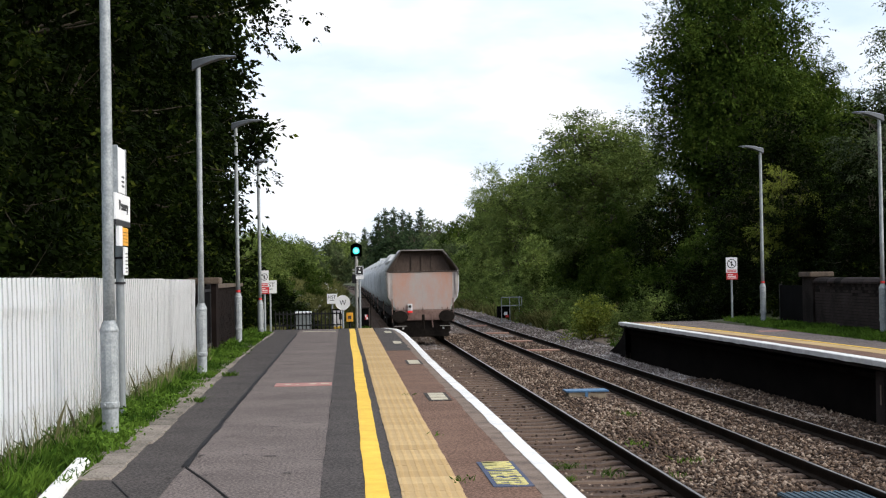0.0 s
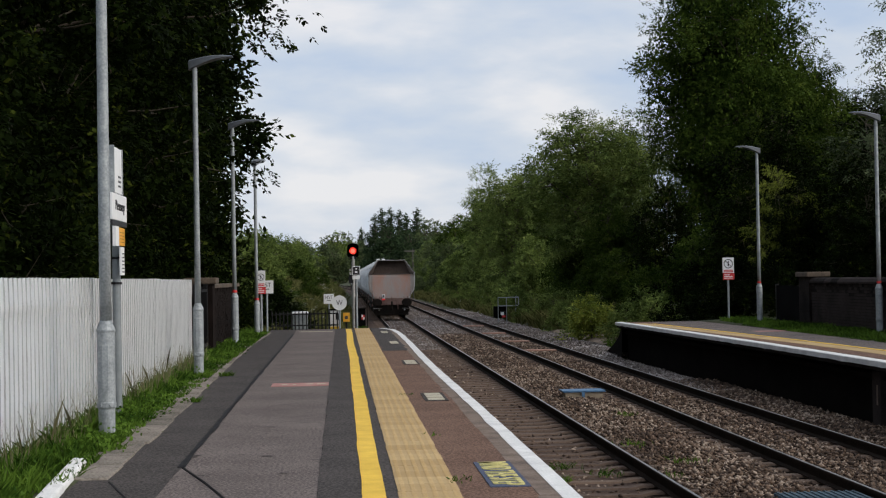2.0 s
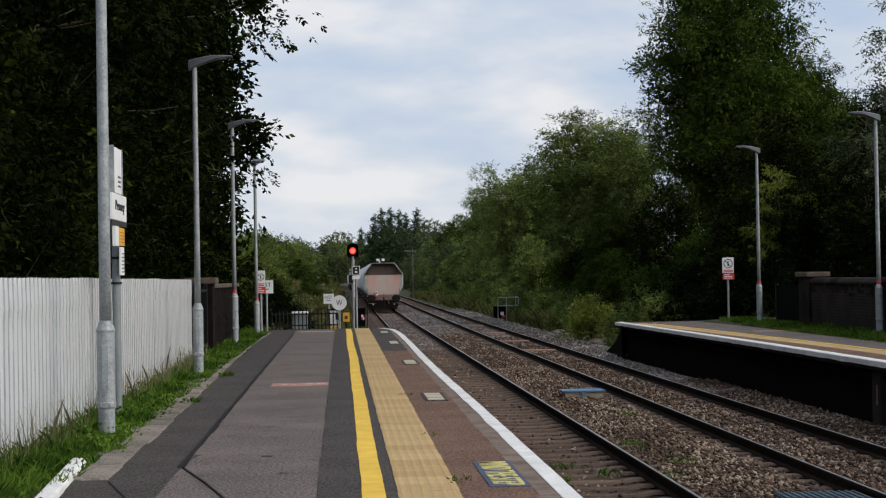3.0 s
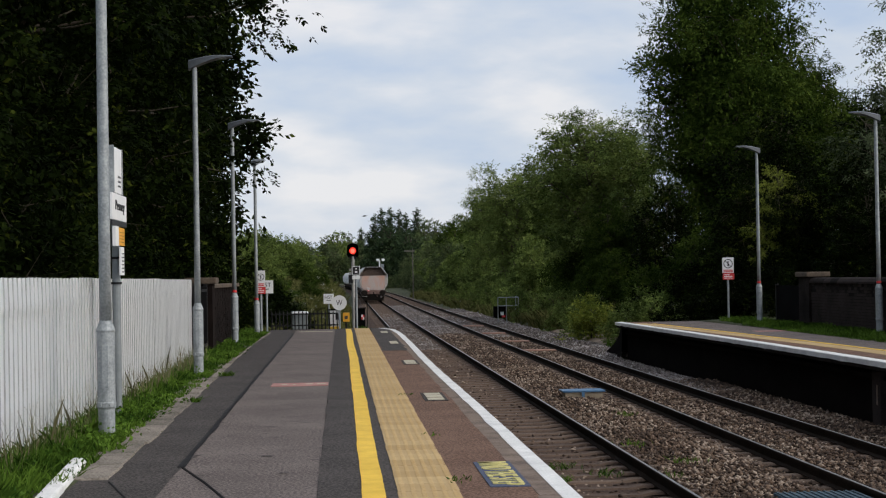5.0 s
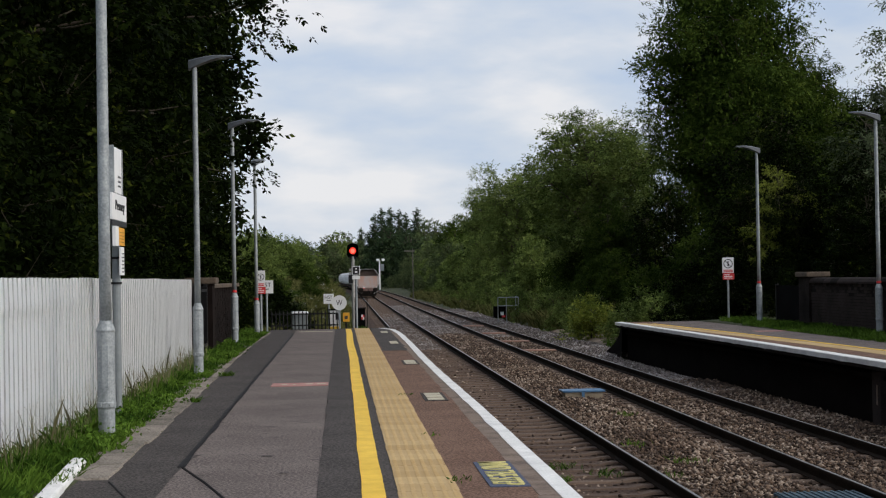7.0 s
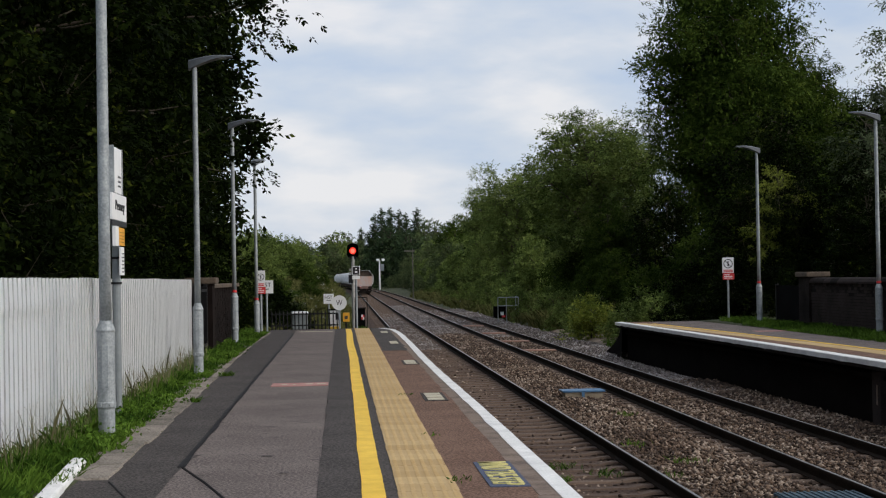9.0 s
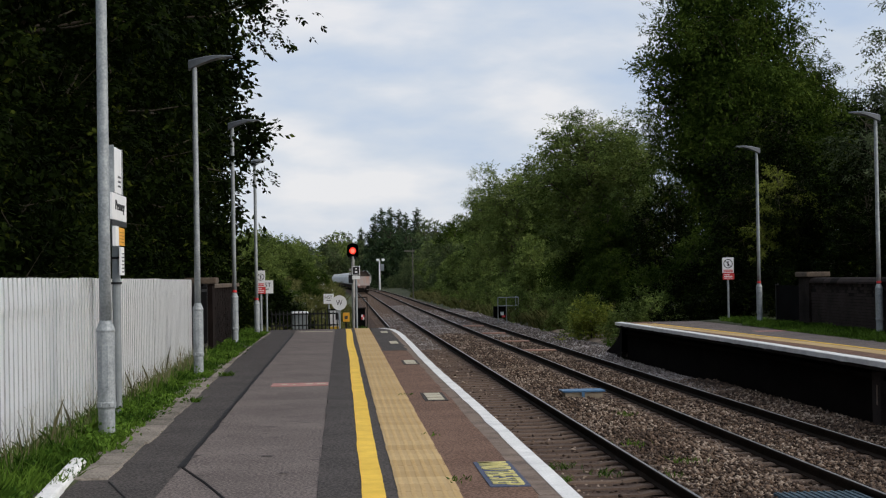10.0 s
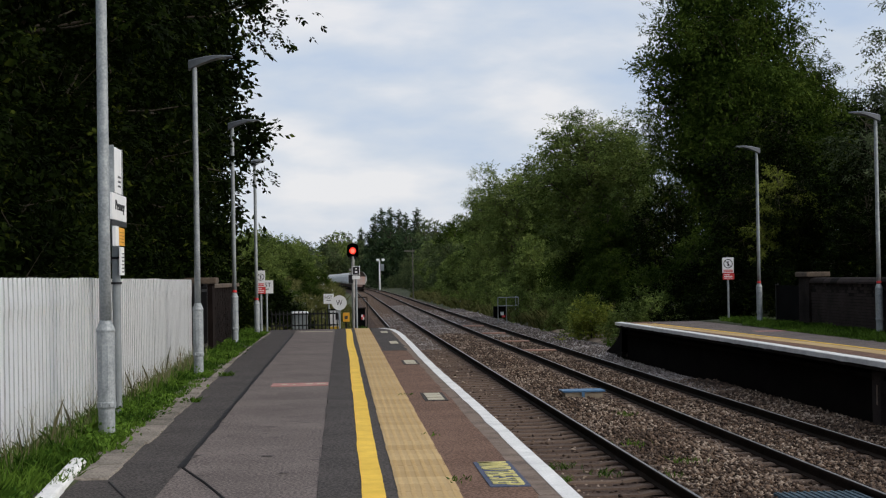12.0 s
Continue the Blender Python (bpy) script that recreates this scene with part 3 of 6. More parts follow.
    for i in range(96):
        y = 11.0 + 0.405 * i
        if me is None:
            bm = box(bmesh.new(), 0.372, 0.803, 0.003, 0.402, -0.03, 0.008)
            for a in range(6):
                for b in range(6):
                    cx, cy = 0.372 + 0.037 + 0.072 * a, 0.033 + 0.067 * b
                    q = [bm.verts.new((cx + dx * s, cy + dy * s, z)) for s, z in ((0.02, 0.008), (0.011, 0.0125)) for dx, dy in ((-1, -1), (1, -1), (1, 1), (-1, 1))]
                    bm.faces.new(q[4:])
                    for s in range(4):
                        bm.faces.new((q[s], q[(s + 1) % 4], q[4 + (s + 1) % 4], q[4 + s]))
            me = bpy.data.meshes.new("paving_slab")
            bm.to_mesh(me)
            bm.free()
            me.materials.append(M_TACTILE)
        ob = new("paving_slab", me)
        ob.parent = p
        ob.matrix_basis = pose(random.uniform(-0.004, 0.004), y, random.uniform(-0.002, 0.002))
    strip("paving_slab_run", 0.372, 0.803, -8, 10.99, 0.008, M_TACTILE, p, rough=0)


build_near_platform()


# ---- far platform ----
def far_edge(y):
    """How far the opposite platform's edge leaves the straight towards its end."""
    return 0.32 - 0.35 * (max(0, y - 30) / 23) ** 1.6


def far_line(y):
    return 0.08 - 0.72 * (max(0, y - 30) / 17) ** 1.3


def bent(ob, way):
    """Shifts each corner of a laid strip sideways along the platform."""
    for v in ob.data.vertices:
        v.co.x += way(v.co.y)
    return ob


def build_far_platform():
    p = thing("platform_far", pose(0, 0, 0), "opposite station platform with white edge and dark brick face", "platform", "platforms", "structure")
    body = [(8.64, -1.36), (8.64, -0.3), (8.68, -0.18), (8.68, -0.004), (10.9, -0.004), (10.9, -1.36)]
    part("platform_body", sweep(bmesh.new(), body, [(far_edge(y), y, 0) for y in [-8, 20, 30] + [33 + 3 * i for i in range(6)] + [51.1]]), M_PLATWALL, p, "sooty dark brick platform face with its shade in the colour")
    bent(strip("asphalt_surface", 8.58, 10.85, -8, 51.3, 0.0, M_ASPHALT, p, "worn grey asphalt surface", rough=0.0, step=2), far_edge)
    bent(strip("dark_strip", 8.6, 9.3, -8, 51.2, 0.003, M_ASPHALT_RED, p, "dark brownish asphalt behind the edge", rough=0.01), far_edge)
    bent(strip("tactile_strip", 9.34, 9.76, -8, 49.6, 0.006, M_TACTILE, p, "buff tactile paving strip", rough=0.01), far_line)
    bent(strip("yellow_line", 9.8, 9.91, -8, 49.2, 0.008, M_YELLOW, p, "yellow painted safety line", rough=0.015), far_line)
    bent(strip("red_platform_mark", 10.0, 10.75, 41.2, 41.8, 0.006, M_REDLINE, p, "faded red painted bar", rough=0.01), far_edge)
    # Coping takes the near-black brick: shade below the white lip, as colour.
    y = 8.0
    while y < 51:
        L = min(0.9, 51.4 - y)
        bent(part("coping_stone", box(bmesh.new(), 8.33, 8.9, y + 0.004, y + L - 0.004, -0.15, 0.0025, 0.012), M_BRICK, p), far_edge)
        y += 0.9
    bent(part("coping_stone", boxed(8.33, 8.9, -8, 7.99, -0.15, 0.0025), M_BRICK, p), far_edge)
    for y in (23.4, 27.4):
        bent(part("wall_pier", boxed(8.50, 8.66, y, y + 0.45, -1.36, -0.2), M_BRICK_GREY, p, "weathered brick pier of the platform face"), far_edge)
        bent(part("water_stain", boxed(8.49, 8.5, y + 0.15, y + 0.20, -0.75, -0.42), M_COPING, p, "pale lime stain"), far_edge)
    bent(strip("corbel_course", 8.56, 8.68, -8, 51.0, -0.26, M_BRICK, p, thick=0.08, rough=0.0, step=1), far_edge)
    bm = bmesh.new()
    rows = []
    for i in range(160):
        y = -8 + 59.4 * i / 159
        e = far_edge(y)
        b = wavy(8.54, y, 0.02, 31) + e
        rows.append([bm.verts.new(q) for q in ((8.325 + e, y, -0.085 + 0.02 * noise.noise((y * 2.3, 4, 0))), (8.322 + e, y, -0.005), (8.335 + e, y, 0.009), (b, y, 0.009), (b, y, 0.001))])
    for u, v in zip(rows, rows[1:]):
        for i in range(4):
            bm.faces.new((u[i], u[i + 1], v[i + 1], v[i]))
    bmesh.ops.recalc_face_normals(bm, faces=bm.faces[:])
    part("white_edge_line", bm, M_EDGE, p, "white painted platform edge")
    # flared end wall
    bm = bmesh.new()
    rows = []
    for i in range(9):
        t = i / 8
        z = -1.36 + 1.2 * t
        out = 5.2 * (1 - t) ** 1.7
        e = far_edge(51.1)
        rows.append([bm.verts.new((8.48 + e - 0.02 * (1 - t), 51.1, z)), bm.verts.new((8.48 + e, 51.35 + out, z)), bm.verts.new((11.0, 51.35 + out, z))])
    for a, b in zip(rows, rows[1:]):
        for i in range(2):
            bm.faces.new((a[i], a[i + 1], b[i + 1], b[i]))
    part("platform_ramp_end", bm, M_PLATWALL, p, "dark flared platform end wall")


build_far_platform()


# ---- corrugated fence and walls on the left ----
def build_fence():
    f = thing("corrugated_fence", pose(-2.78, 0, 0), "white-painted corrugated steel sheet fence along the platform", "fence")
    y = 8.6
    while y < 31.4:
        w = 0.8
        bm = bmesh.new()
        rows = []
        for c in range(4):
            for dy, dx in ((0.0, 0.0), (0.135, 0.0), (0.142, -0.013), (0.188, -0.013)):
                yy = y + c * 0.2 + dy
                top = 1.555 - 0.0022 * (yy - 12) + 0.014 * noise.noise((yy * 0.45, 0, 2)) + 0.004 * random.uniform(-1, 1) + (0.006 if dx else 0)
                rows.append([bm.verts.new((dx + dd, c * 0.2 + dy, z)) for z, dd in ((-0.06, 0), (0.55, 0.002), (1.16, 0.0), (1.29, 0.008), (1.42, 0.004), (top, 0.0))])
        rows.append([bm.verts.new((v.co.x, w, v.co.z)) for v in rows[0]])
        # Groove faces take the greyer material, which stands in for their shade.
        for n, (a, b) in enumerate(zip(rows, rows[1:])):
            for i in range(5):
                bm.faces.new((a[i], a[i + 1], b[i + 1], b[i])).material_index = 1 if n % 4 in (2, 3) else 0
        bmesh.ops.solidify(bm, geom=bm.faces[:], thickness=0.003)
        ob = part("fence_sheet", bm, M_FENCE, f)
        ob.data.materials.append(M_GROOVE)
        ob.matrix_basis = pose(random.uniform(-0.0015, 0.0015), y, 0)
        y += w
    for z in (0.35, 1.25):
        part("fence_rail", boxed(-0.09, -0.03, 8.6, 31.6, z, z + 0.07), M_GALV, f)


build_fence()


def brick_wall(name, x, y0, y1, z1, label, cap, pier, brick):
    """A wall of separate bricks on a mortar core, its face towards the line."""
    root = thing(name, pose(0, 0, 0), label, "wall", kind="structure")
    side = 1 if x < 0 else -1
    part("wall_core", boxed(x - side * 0.3, x - side * 0.012, y0, y1, -0.2, z1), M_MORTAR, root)
    me = bpy.data.meshes.new("brick")
    bm = box(bmesh.new(), -0.05, 0.0, 0, 0.215, 0, 0.065)
    bm.to_mesh(me)
    bm.free()
    me.materials.append(brick)
    made, rest_v, rest_f = 0, [], []
    rows = int((z1 - 0.05) / 0.075)
    for r in range(rows):
        y = y0 - (0.11 if r % 2 else 0)
        while y < y1 - 0.1:
            a, b = max(y, y0), min(y + 0.215, y1)
            dx = random.uniform(-0.004, 0.004)
            z = z1 - 0.075 * (r + 1)
            if made < 290 and b - a > 0.21:
                ob = new("brick", me)
                ob.parent = root
                ob.matrix_basis = pose(x + dx + (0.05 if side < 0 else 0), a, z)
                made += 1
            else:
                n = len(rest_v)
                xa, xb = (x - 0.04 + dx, x + dx) if side > 0 else (x + 0.04 + dx, x + dx)
                rest_v += [(xa, a, z), (xb, a, z), (xb, b, z), (xa, b, z), (xa, a, z + 0.065), (xb, a, z + 0.065), (xb, b, z + 0.065), (xa, b, z + 0.065)]
                rest_f += [(n, n + 1, n + 5, n + 4), (n + 1, n + 2, n + 6, n + 5), (n + 2, n + 3, n + 7, n + 6), (n + 4, n + 5, n + 6, n + 7)]
            y += 0.225
    if rest_v:
        tagged(put("lower_bricks", sheet("lower_bricks", rest_v, rest_f), brick, root), kind="stuff")
    if cap == "round":
        prof = [(-0.2, 0), (-0.2, 0.05), (-0.14, 0.12), (-0.05, 0.15), (0.05, 0.15), (0.14, 0.12), (0.2, 0.05), (0.2, 0)]
        y = y0
        while y < y1:
            b = min(y + 0.6, y1)
            part("coping", sweep(bmesh.new(), prof, [(x - side * 0.15, y + 0.004, z1), (x - side * 0.15, b - 0.004, z1)]), brick, root, "rounded dark brick coping")
            y += 0.6
    else:
        y = y0
        while y < y1:
            b = min(y + 0.9, y1)
            part("coping", box(bmesh.new(), x - side * 0.36, x + side * 0.05, y + 0.005, b - 0.005, z1, z1 + 0.08, 0.012), M_CAPSTONE, root, "weathered stone coping")
            y += 0.9
    a, b, h = pier
    part("pier", boxed(x - side * 0.42, x + side * 0.06, a, b, -0.2, h), brick, root, "square brick pier")
    part("pier_cap", box(bmesh.new(), x - side * 0.5, x + side * 0.14, a - 0.08, b + 0.08, h, h + 0.13, 0.03), M_CAPSTONE, root, "weathered stone pier cap")


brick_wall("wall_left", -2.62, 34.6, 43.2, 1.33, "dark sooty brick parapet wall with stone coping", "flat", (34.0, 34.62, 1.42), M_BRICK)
brick_wall("wall_right", 12.33, 27.0, 44.4, 1.155, "dark sooty brick parapet wall with rounded coping", "round", (43.9, 44.9, 1.32), M_BRICK_GREY)


def build_gate(x, y0, y1, h, label):
    g = thing("steel_gate", pose(x, y0, 0), label, "gate", "platform gates")
    part("gate_panel", boxed(-0.02, 0.02, 0.05, y1 - y0 - 0.05, 0.05, h - 0.04), M_TREAD, g)
    for y in (0.03, y1 - y0 - 0.03):
        part("gate_post", box(bmesh.new(), -0.04, 0.04, y - 0.035, y + 0.035, -0.1, h, 0.006), M_BLACK, g)
    for z in (0.2, h - 0.15):
        part("gate_rail", boxed(0.02, 0.045, 0.06, y1 - y0 - 0.06, z, z + 0.05), M_BLACK, g)


build_gate(-2.7, 31.7, 34.0, 1.42, "black solid steel gate between fence and wall")
# Made-up black panel that fills the dark gap beside the pier.
build_gate(12.45, 45.1, 47.9, 1.12, "black panel added to fill the dark gap at the end of the brick wall")


# ---- lamp columns ----
def build_lamp(height, banded, stout=1.0):
    c = thing("platform_lamp", pose(0, 0, 0), "tall galvanised platform lamp column with curved grey lantern", "street lamp", "platform lamps")
    part("base_column", lathe(bmesh.new(), [(r * (0.8 + 0.2 * stout), z) for r, z in ((0.076, -0.25), (0.076, 0.02), (0.076, 0.29), (0.088, 0.31), (0.088, 0.35), (0.082, 0.36), (0.084, 1.02), (0.088, 1.03), (0.088, 1.045), (0.056, 1.13), (0.05, 1.135))], 24), M_GALV, c, smooth=False)
    part("access_door", box(bmesh.new(), -0.03, 0.03, -0.0885, -0.07, 0.5, 0.9, 0.004), M_GALV, c, "small column access door")
    part("pole", lathe(bmesh.new(), [(r * stout, z) for r, z in ((0.048, 1.12), (0.046, 2.2), (0.04, height - 0.02), (0.04, height))], 16), M_GALV, c, smooth=True)
    for a in (-0.5, 0.5):
        part("collar_bolt", tube(bmesh.new(), (math.sin(a) * 0.08, -math.cos(a) * 0.08, 0.33), (math.sin(a) * 0.105, -math.cos(a) * 0.105, 0.33), 0.014, seg=6), M_GALV, c)
    part("base_plate", lathe(bmesh.new(), [(0.11, -0.02), (0.11, 0.012), (0.08, 0.014)], 20), M_UNDER, c, "dark ring where the column meets the ground")
    if banded:
        part("collar", lathe(bmesh.new(), [(0.054, 1.15), (0.054, 1.2), (0.05, 1.202)], 16), M_SIGNRED, c, "red band round the pole")
    # lantern: a swept wing
    bm = bmesh.new()
    rows = []
    for i in range(13):
        t = i / 12
        x = -0.09 + 0.69 * t
        top = 0.10 + 0.10 * math.sin(min(1, t * 1.3) * math.pi / 2) - 0.03 * t
        thick = 0.145 * (1 - t) ** 1.1 + 0.02
        hw = 0.075 + 0.06 * math.sin(t * math.pi * 0.8)
        rows.append([bm.verts.new((x, y, z)) for y, z in ((-hw, top - thick * 0.9), (-hw * 0.95, top - 0.02), (-hw * 0.5, top), (hw * 0.5, top), (hw * 0.95, top - 0.02), (hw, top - thick * 0.9), (hw * 0.5, top - thick), (-hw * 0.5, top - thick))])
    for a, b in zip(rows, rows[1:]):
        for i in range(8):
            bm.faces.new((a[i], a[(i + 1) % 8], b[(i + 1) % 8], b[i]))
    bm.faces.new(rows[0][::-1])
    bm.faces.new(rows[-1])
    bmesh.ops.recalc_face_normals(bm, faces=bm.faces[:])
    bmesh.ops.translate(bm, verts=bm.verts[:], vec=(0, 0, height - 0.06))
    lan = part("lantern", bm, M_LAMP, c, "dark grey curved lantern", smooth=False)
    part("lamp_glass", boxed(0.2, 0.5, -0.07, 0.07, height + 0.06, height + 0.075), M_LAMPGLASS, lan, "pale lantern glass")
    return c


build_lamp(5.4, False, 1.2).matrix_basis = pose(-2.245, 16.32, 0, 0, 0, 2)
build_lamp(4.95, False).matrix_basis = pose(-2.27, 27.06, 0)
banded = build_lamp(4.95, True)
banded.matrix_basis = pose(-2.41, 38.6, 0.06)
for x, y, turn, z in ((-2.33, 47.0, 70, -0.22), (11.87, 47.6, 180, 0), (12.21, 37.9, 180, 0.02)):
    copy_thing(banded, pose(x, y, z, 0, 0, turn))


# ---- signs and posts ----
def sign_panel(name, parent, x0, x1, z0, z1, mat, y=0.0, thick=0.012, label=""):
    return part(name, box(bmesh.new(), x0, x1, y - thick, y, z0, z1, 0.003), mat, parent, label)


def letters(body, parent, x, y, z, w, h, mat, turn=FACE):
    me = text_mesh(body, w, h)
    me.materials.append(mat)
    ob = new("letters", me)
    ob.parent = parent
    ob.matrix_basis = Matrix.Translation((x, y, z)) @ turn
    return ob


def ring(bm, r0, r1, y, thick=0.006, cx=0, cz=0, seg=28):
    rows = []
    for i in range(seg):
        a = 2 * math.pi * i / seg
        c, s = math.cos(a), math.sin(a)
        rows.append([bm.verts.new((cx + r * c, yy, cz + r * s)) for r, yy in ((r0, y), (r1, y), (r1, y - thick), (r0, y - thick))])
    for i in range(seg):
        a, b = rows[i], rows[(i + 1) % seg]
        for k in range(4):
            bm.faces.new((a[k], a[(k + 1) % 4], b[(k + 1) % 4], b[k]))
    bmesh.ops.recalc_face_normals(bm, faces=bm.faces[:])
    return bm


def build_no_entry(x, y, z0, z1, w, dx=0.0):
    s = thing("warning_sign", pose(x, y, 0), "white and red no-trespass warning sign on a grey post", "sign", "trespass signs")
    part("post", tube(bmesh.new(), (0, 0, -0.2), (0, 0, z1 + 0.02), 0.032), M_GALV, s)
    mid = z0 + (z1 - z0) * 0.30
    p = sign_panel("upper_panel", s, dx - w / 2, dx + w / 2, mid + 0.004, z1, M_SIGNWHITE, -0.036, label="white enamel panel with prohibition ring")
    cz = mid + (z1 - mid) * 0.60
    r = min(w * 0.40, (z1 - mid) * 0.36)
    part("prohibition_ring", ring(bmesh.new(), r * 0.84, r, -0.049, cx=dx, cz=cz), M_SIGNBLACK, p)
    bm = box(bmesh.new(), -r * 0.9, r * 0.9, -0.004, 0.0, -r * 0.07, r * 0.07)
    bmesh.ops.transform(bm, matrix=Matrix.Translation((dx, -0.05, cz)) @ Matrix.Rotation(radians(45), 4, "Y"), verts=bm.verts[:])
    part("prohibition_bar", bm, M_SIGNBLACK, p)
    bm = box(bmesh.new(), dx - r * 0.13, dx + r * 0.13, -0.053, -0.049, cz - r * 0.55, cz + r * 0.55)
    part("symbol_bar", bm, M_SIGNBLACK, p)
    for k in range(2):
        zz = mid + (z1 - mid) * (0.05 + 0.10 * k)
        part("text_bar", boxed(dx - w * 0.4, dx + w * 0.4, -0.053, -0.049, zz, zz + (z1 - mid) * 0.06), M_SIGNRED, p)
    q = sign_panel("lower_panel", s, dx - w / 2 + 0.01, dx + w / 2 + 0.01, z0, mid - 0.004, M_SIGNRED, -0.036, label="red enamel panel")
    for k in range(3):
        zz = z0 + (mid - z0) * (0.18 + 0.25 * k)
        part("text_bar", boxed(dx - w * 0.38, dx + w * (0.1 if k == 2 else 0.36), -0.053, -0.049, zz, zz + 0.022), M_SIGNWHITE, q)


build_no_entry(11.73, 50.87, 1.25, 1.92, 0.35)
build_no_entry(-2.235, 47.6, 1.09, 1.74, 0.245, dx=0.0)


def build_hst(x, y, z0, z1, w, label, face=0.0):
    s = thing("stop_sign_board", pose(x, y, 0), label, "sign", "train stop signs")
    part("post", tube(bmesh.new(), (0, 0, -0.6), (0, 0, z1), 0.028), M_GALV, s)
    p = sign_panel("board", s, face - w / 2, face + w / 2, z0, z1, M_SIGNWHITE, -0.03)
    letters("HST", p, face, -0.044, z0 + (z1 - z0) * 0.66, w * 0.72, (z1 - z0) * 0.34, M_SIGNBLACK)
    part("text_bar", boxed(face - w * 0.22, face + w * 0.22, -0.047, -0.043, z0 + (z1 - z0) * 0.30, z0 + (z1 - z0) * 0.36), M_SIGNBLACK, p)


build_hst(-2.13, 48.8, 1.09, 1.46, 0.42, "white train stop board lettered HST on a thin grey post", -0.02)
build_hst(-0.38, 51.6, 0.72, 1.02, 0.31, "small white train stop board lettered HST behind the railing")


def build_whistle(x, y, z):
    s = thing("whistle_board", pose(x, y, 0), "round white whistle board lettered W on a post", "sign")
    part("post", tube(bmesh.new(), (0, 0, -1.2), (0, 0, z + 0.1), 0.03), M_GALV, s)
    bm = bmesh.new()
    bmesh.ops.create_cone(bm, cap_ends=True, segments=40, radius1=0.218, radius2=0.218, depth=0.02, matrix=Matrix.Translation((0, -0.045, z)) @ FACE)
    d = part("disc", bm, M_SIGNWHITE, s)
    part("rim", ring(bmesh.new(), 0.205, 0.222, -0.053, 0.006, cz=z, seg=40), M_SIGNWHITE, d)
    letters("W", d, 0, -0.058, z, 0.19, 0.16, M_SIGNBLACK)


build_whistle(-0.06, 50.6, 0.76)


def build_name_board():
    s = thing("station_name_board", pose(-2.49, 19.02, -0.15), "grey post with white station name board and notices", "sign")
    part("post", tube(bmesh.new(), (0, 0, -0.2), (0, 0, 3.1), 0.047, seg=16), M_STEELGREY, s, "grey painted post")
    side = Matrix.Rotation(radians(90), 4, "Z") @ FACE

    def board(name, y0, y1, z0, z1, mat, label=""):
        return part(name, box(bmesh.new(), 0.06, 0.085, y0, y1, z0, z1, 0.004), mat, s, label)

    a = board("upper_board", -0.75, -0.1, 2.61, 3.1, M_SIGNWHITE, "white notice board")
    part("board_frame", box(bmesh.new(), -0.02, 0.094, -0.79, -0.752, 2.6, 3.11, 0.004), M_GALV, a)
    part("board_frame", box(bmesh.new(), -0.02, 0.094, -0.098, -0.06, 2.6, 3.11, 0.004), M_GALV, a)
    for k in range(3):
        part("text_bar", boxed(0.085, 0.089, -0.4, -0.2, 2.68 + 0.05 * k, 2.70 + 0.05 * k), M_SIGNBLACK, a)
    b = board("name_panel", -0.9, 0.3, 2.315, 2.6, M_SIGNWHITE, "white panel with the station name")
    letters("Pewsey", b, 0.088, -0.28, 2.46, 0.74, 0.14, M_SIGNBLACK, side)
    board("lower_strip", -0.9, 0.3, 2.255, 2.312, M_SIGNBLACK, "black strip under the name")
    c = board("amber_notice", -0.4, 0.1, 2.045, 2.24, M_SIGNORANGE, "amber notice panel")
    part("notice_frame", box(bmesh.new(), 0.05, 0.087, -0.66, -0.4, 2.035, 2.25, 0.003), M_SIGNWHITE, c)
    for k in range(4):
        part("text_bar", boxed(0.085, 0.087, -0.34, 0.04, 2.08 + 0.035 * k, 2.085 + 0.035 * k), M_HOOD, c)
    d = board("lower_notice", -0.2, 0.05, 1.72, 2.03, M_SIGNWHITE, "white notice with dark writing")
    for k in range(6):
        part("text_bar", boxed(0.085, 0.089, -0.16, 0.01, 1.75 + 0.04 * k, 1.762 + 0.04 * k), M_SIGNBLACK, d)
    for z in (1.62, 1.9):
        part("clamp", lathe(bmesh.new(), [(0.062, z), (0.062, z + 0.025)], 16), M_BLACK, s, "black clamp band")


build_name_board()


def build_railing():
    f = thing("end_railing", pose(0, 50.75, 0), "black spiked steel railing closing the platform end", "railing")
    for z in (0.08, 0.42):
        part("rail", boxed(-2.1, -0.1, -0.02, 0.02, z, z + 0.04), M_BLACK, f)
    for i in range(18):
        x = -2.07 + 0.114 * i
        bm = tube(bmesh.new(), (x, 0, -0.5), (x, 0, 0.46 + random.uniform(-0.01, 0.01)), 0.02, seg=6)
        tube(bm, (x, 0, 0.46), (x, 0, 0.56), 0.024, 0.001, seg=6)
        part("picket", bm, M_BLACK, f)


build_railing()


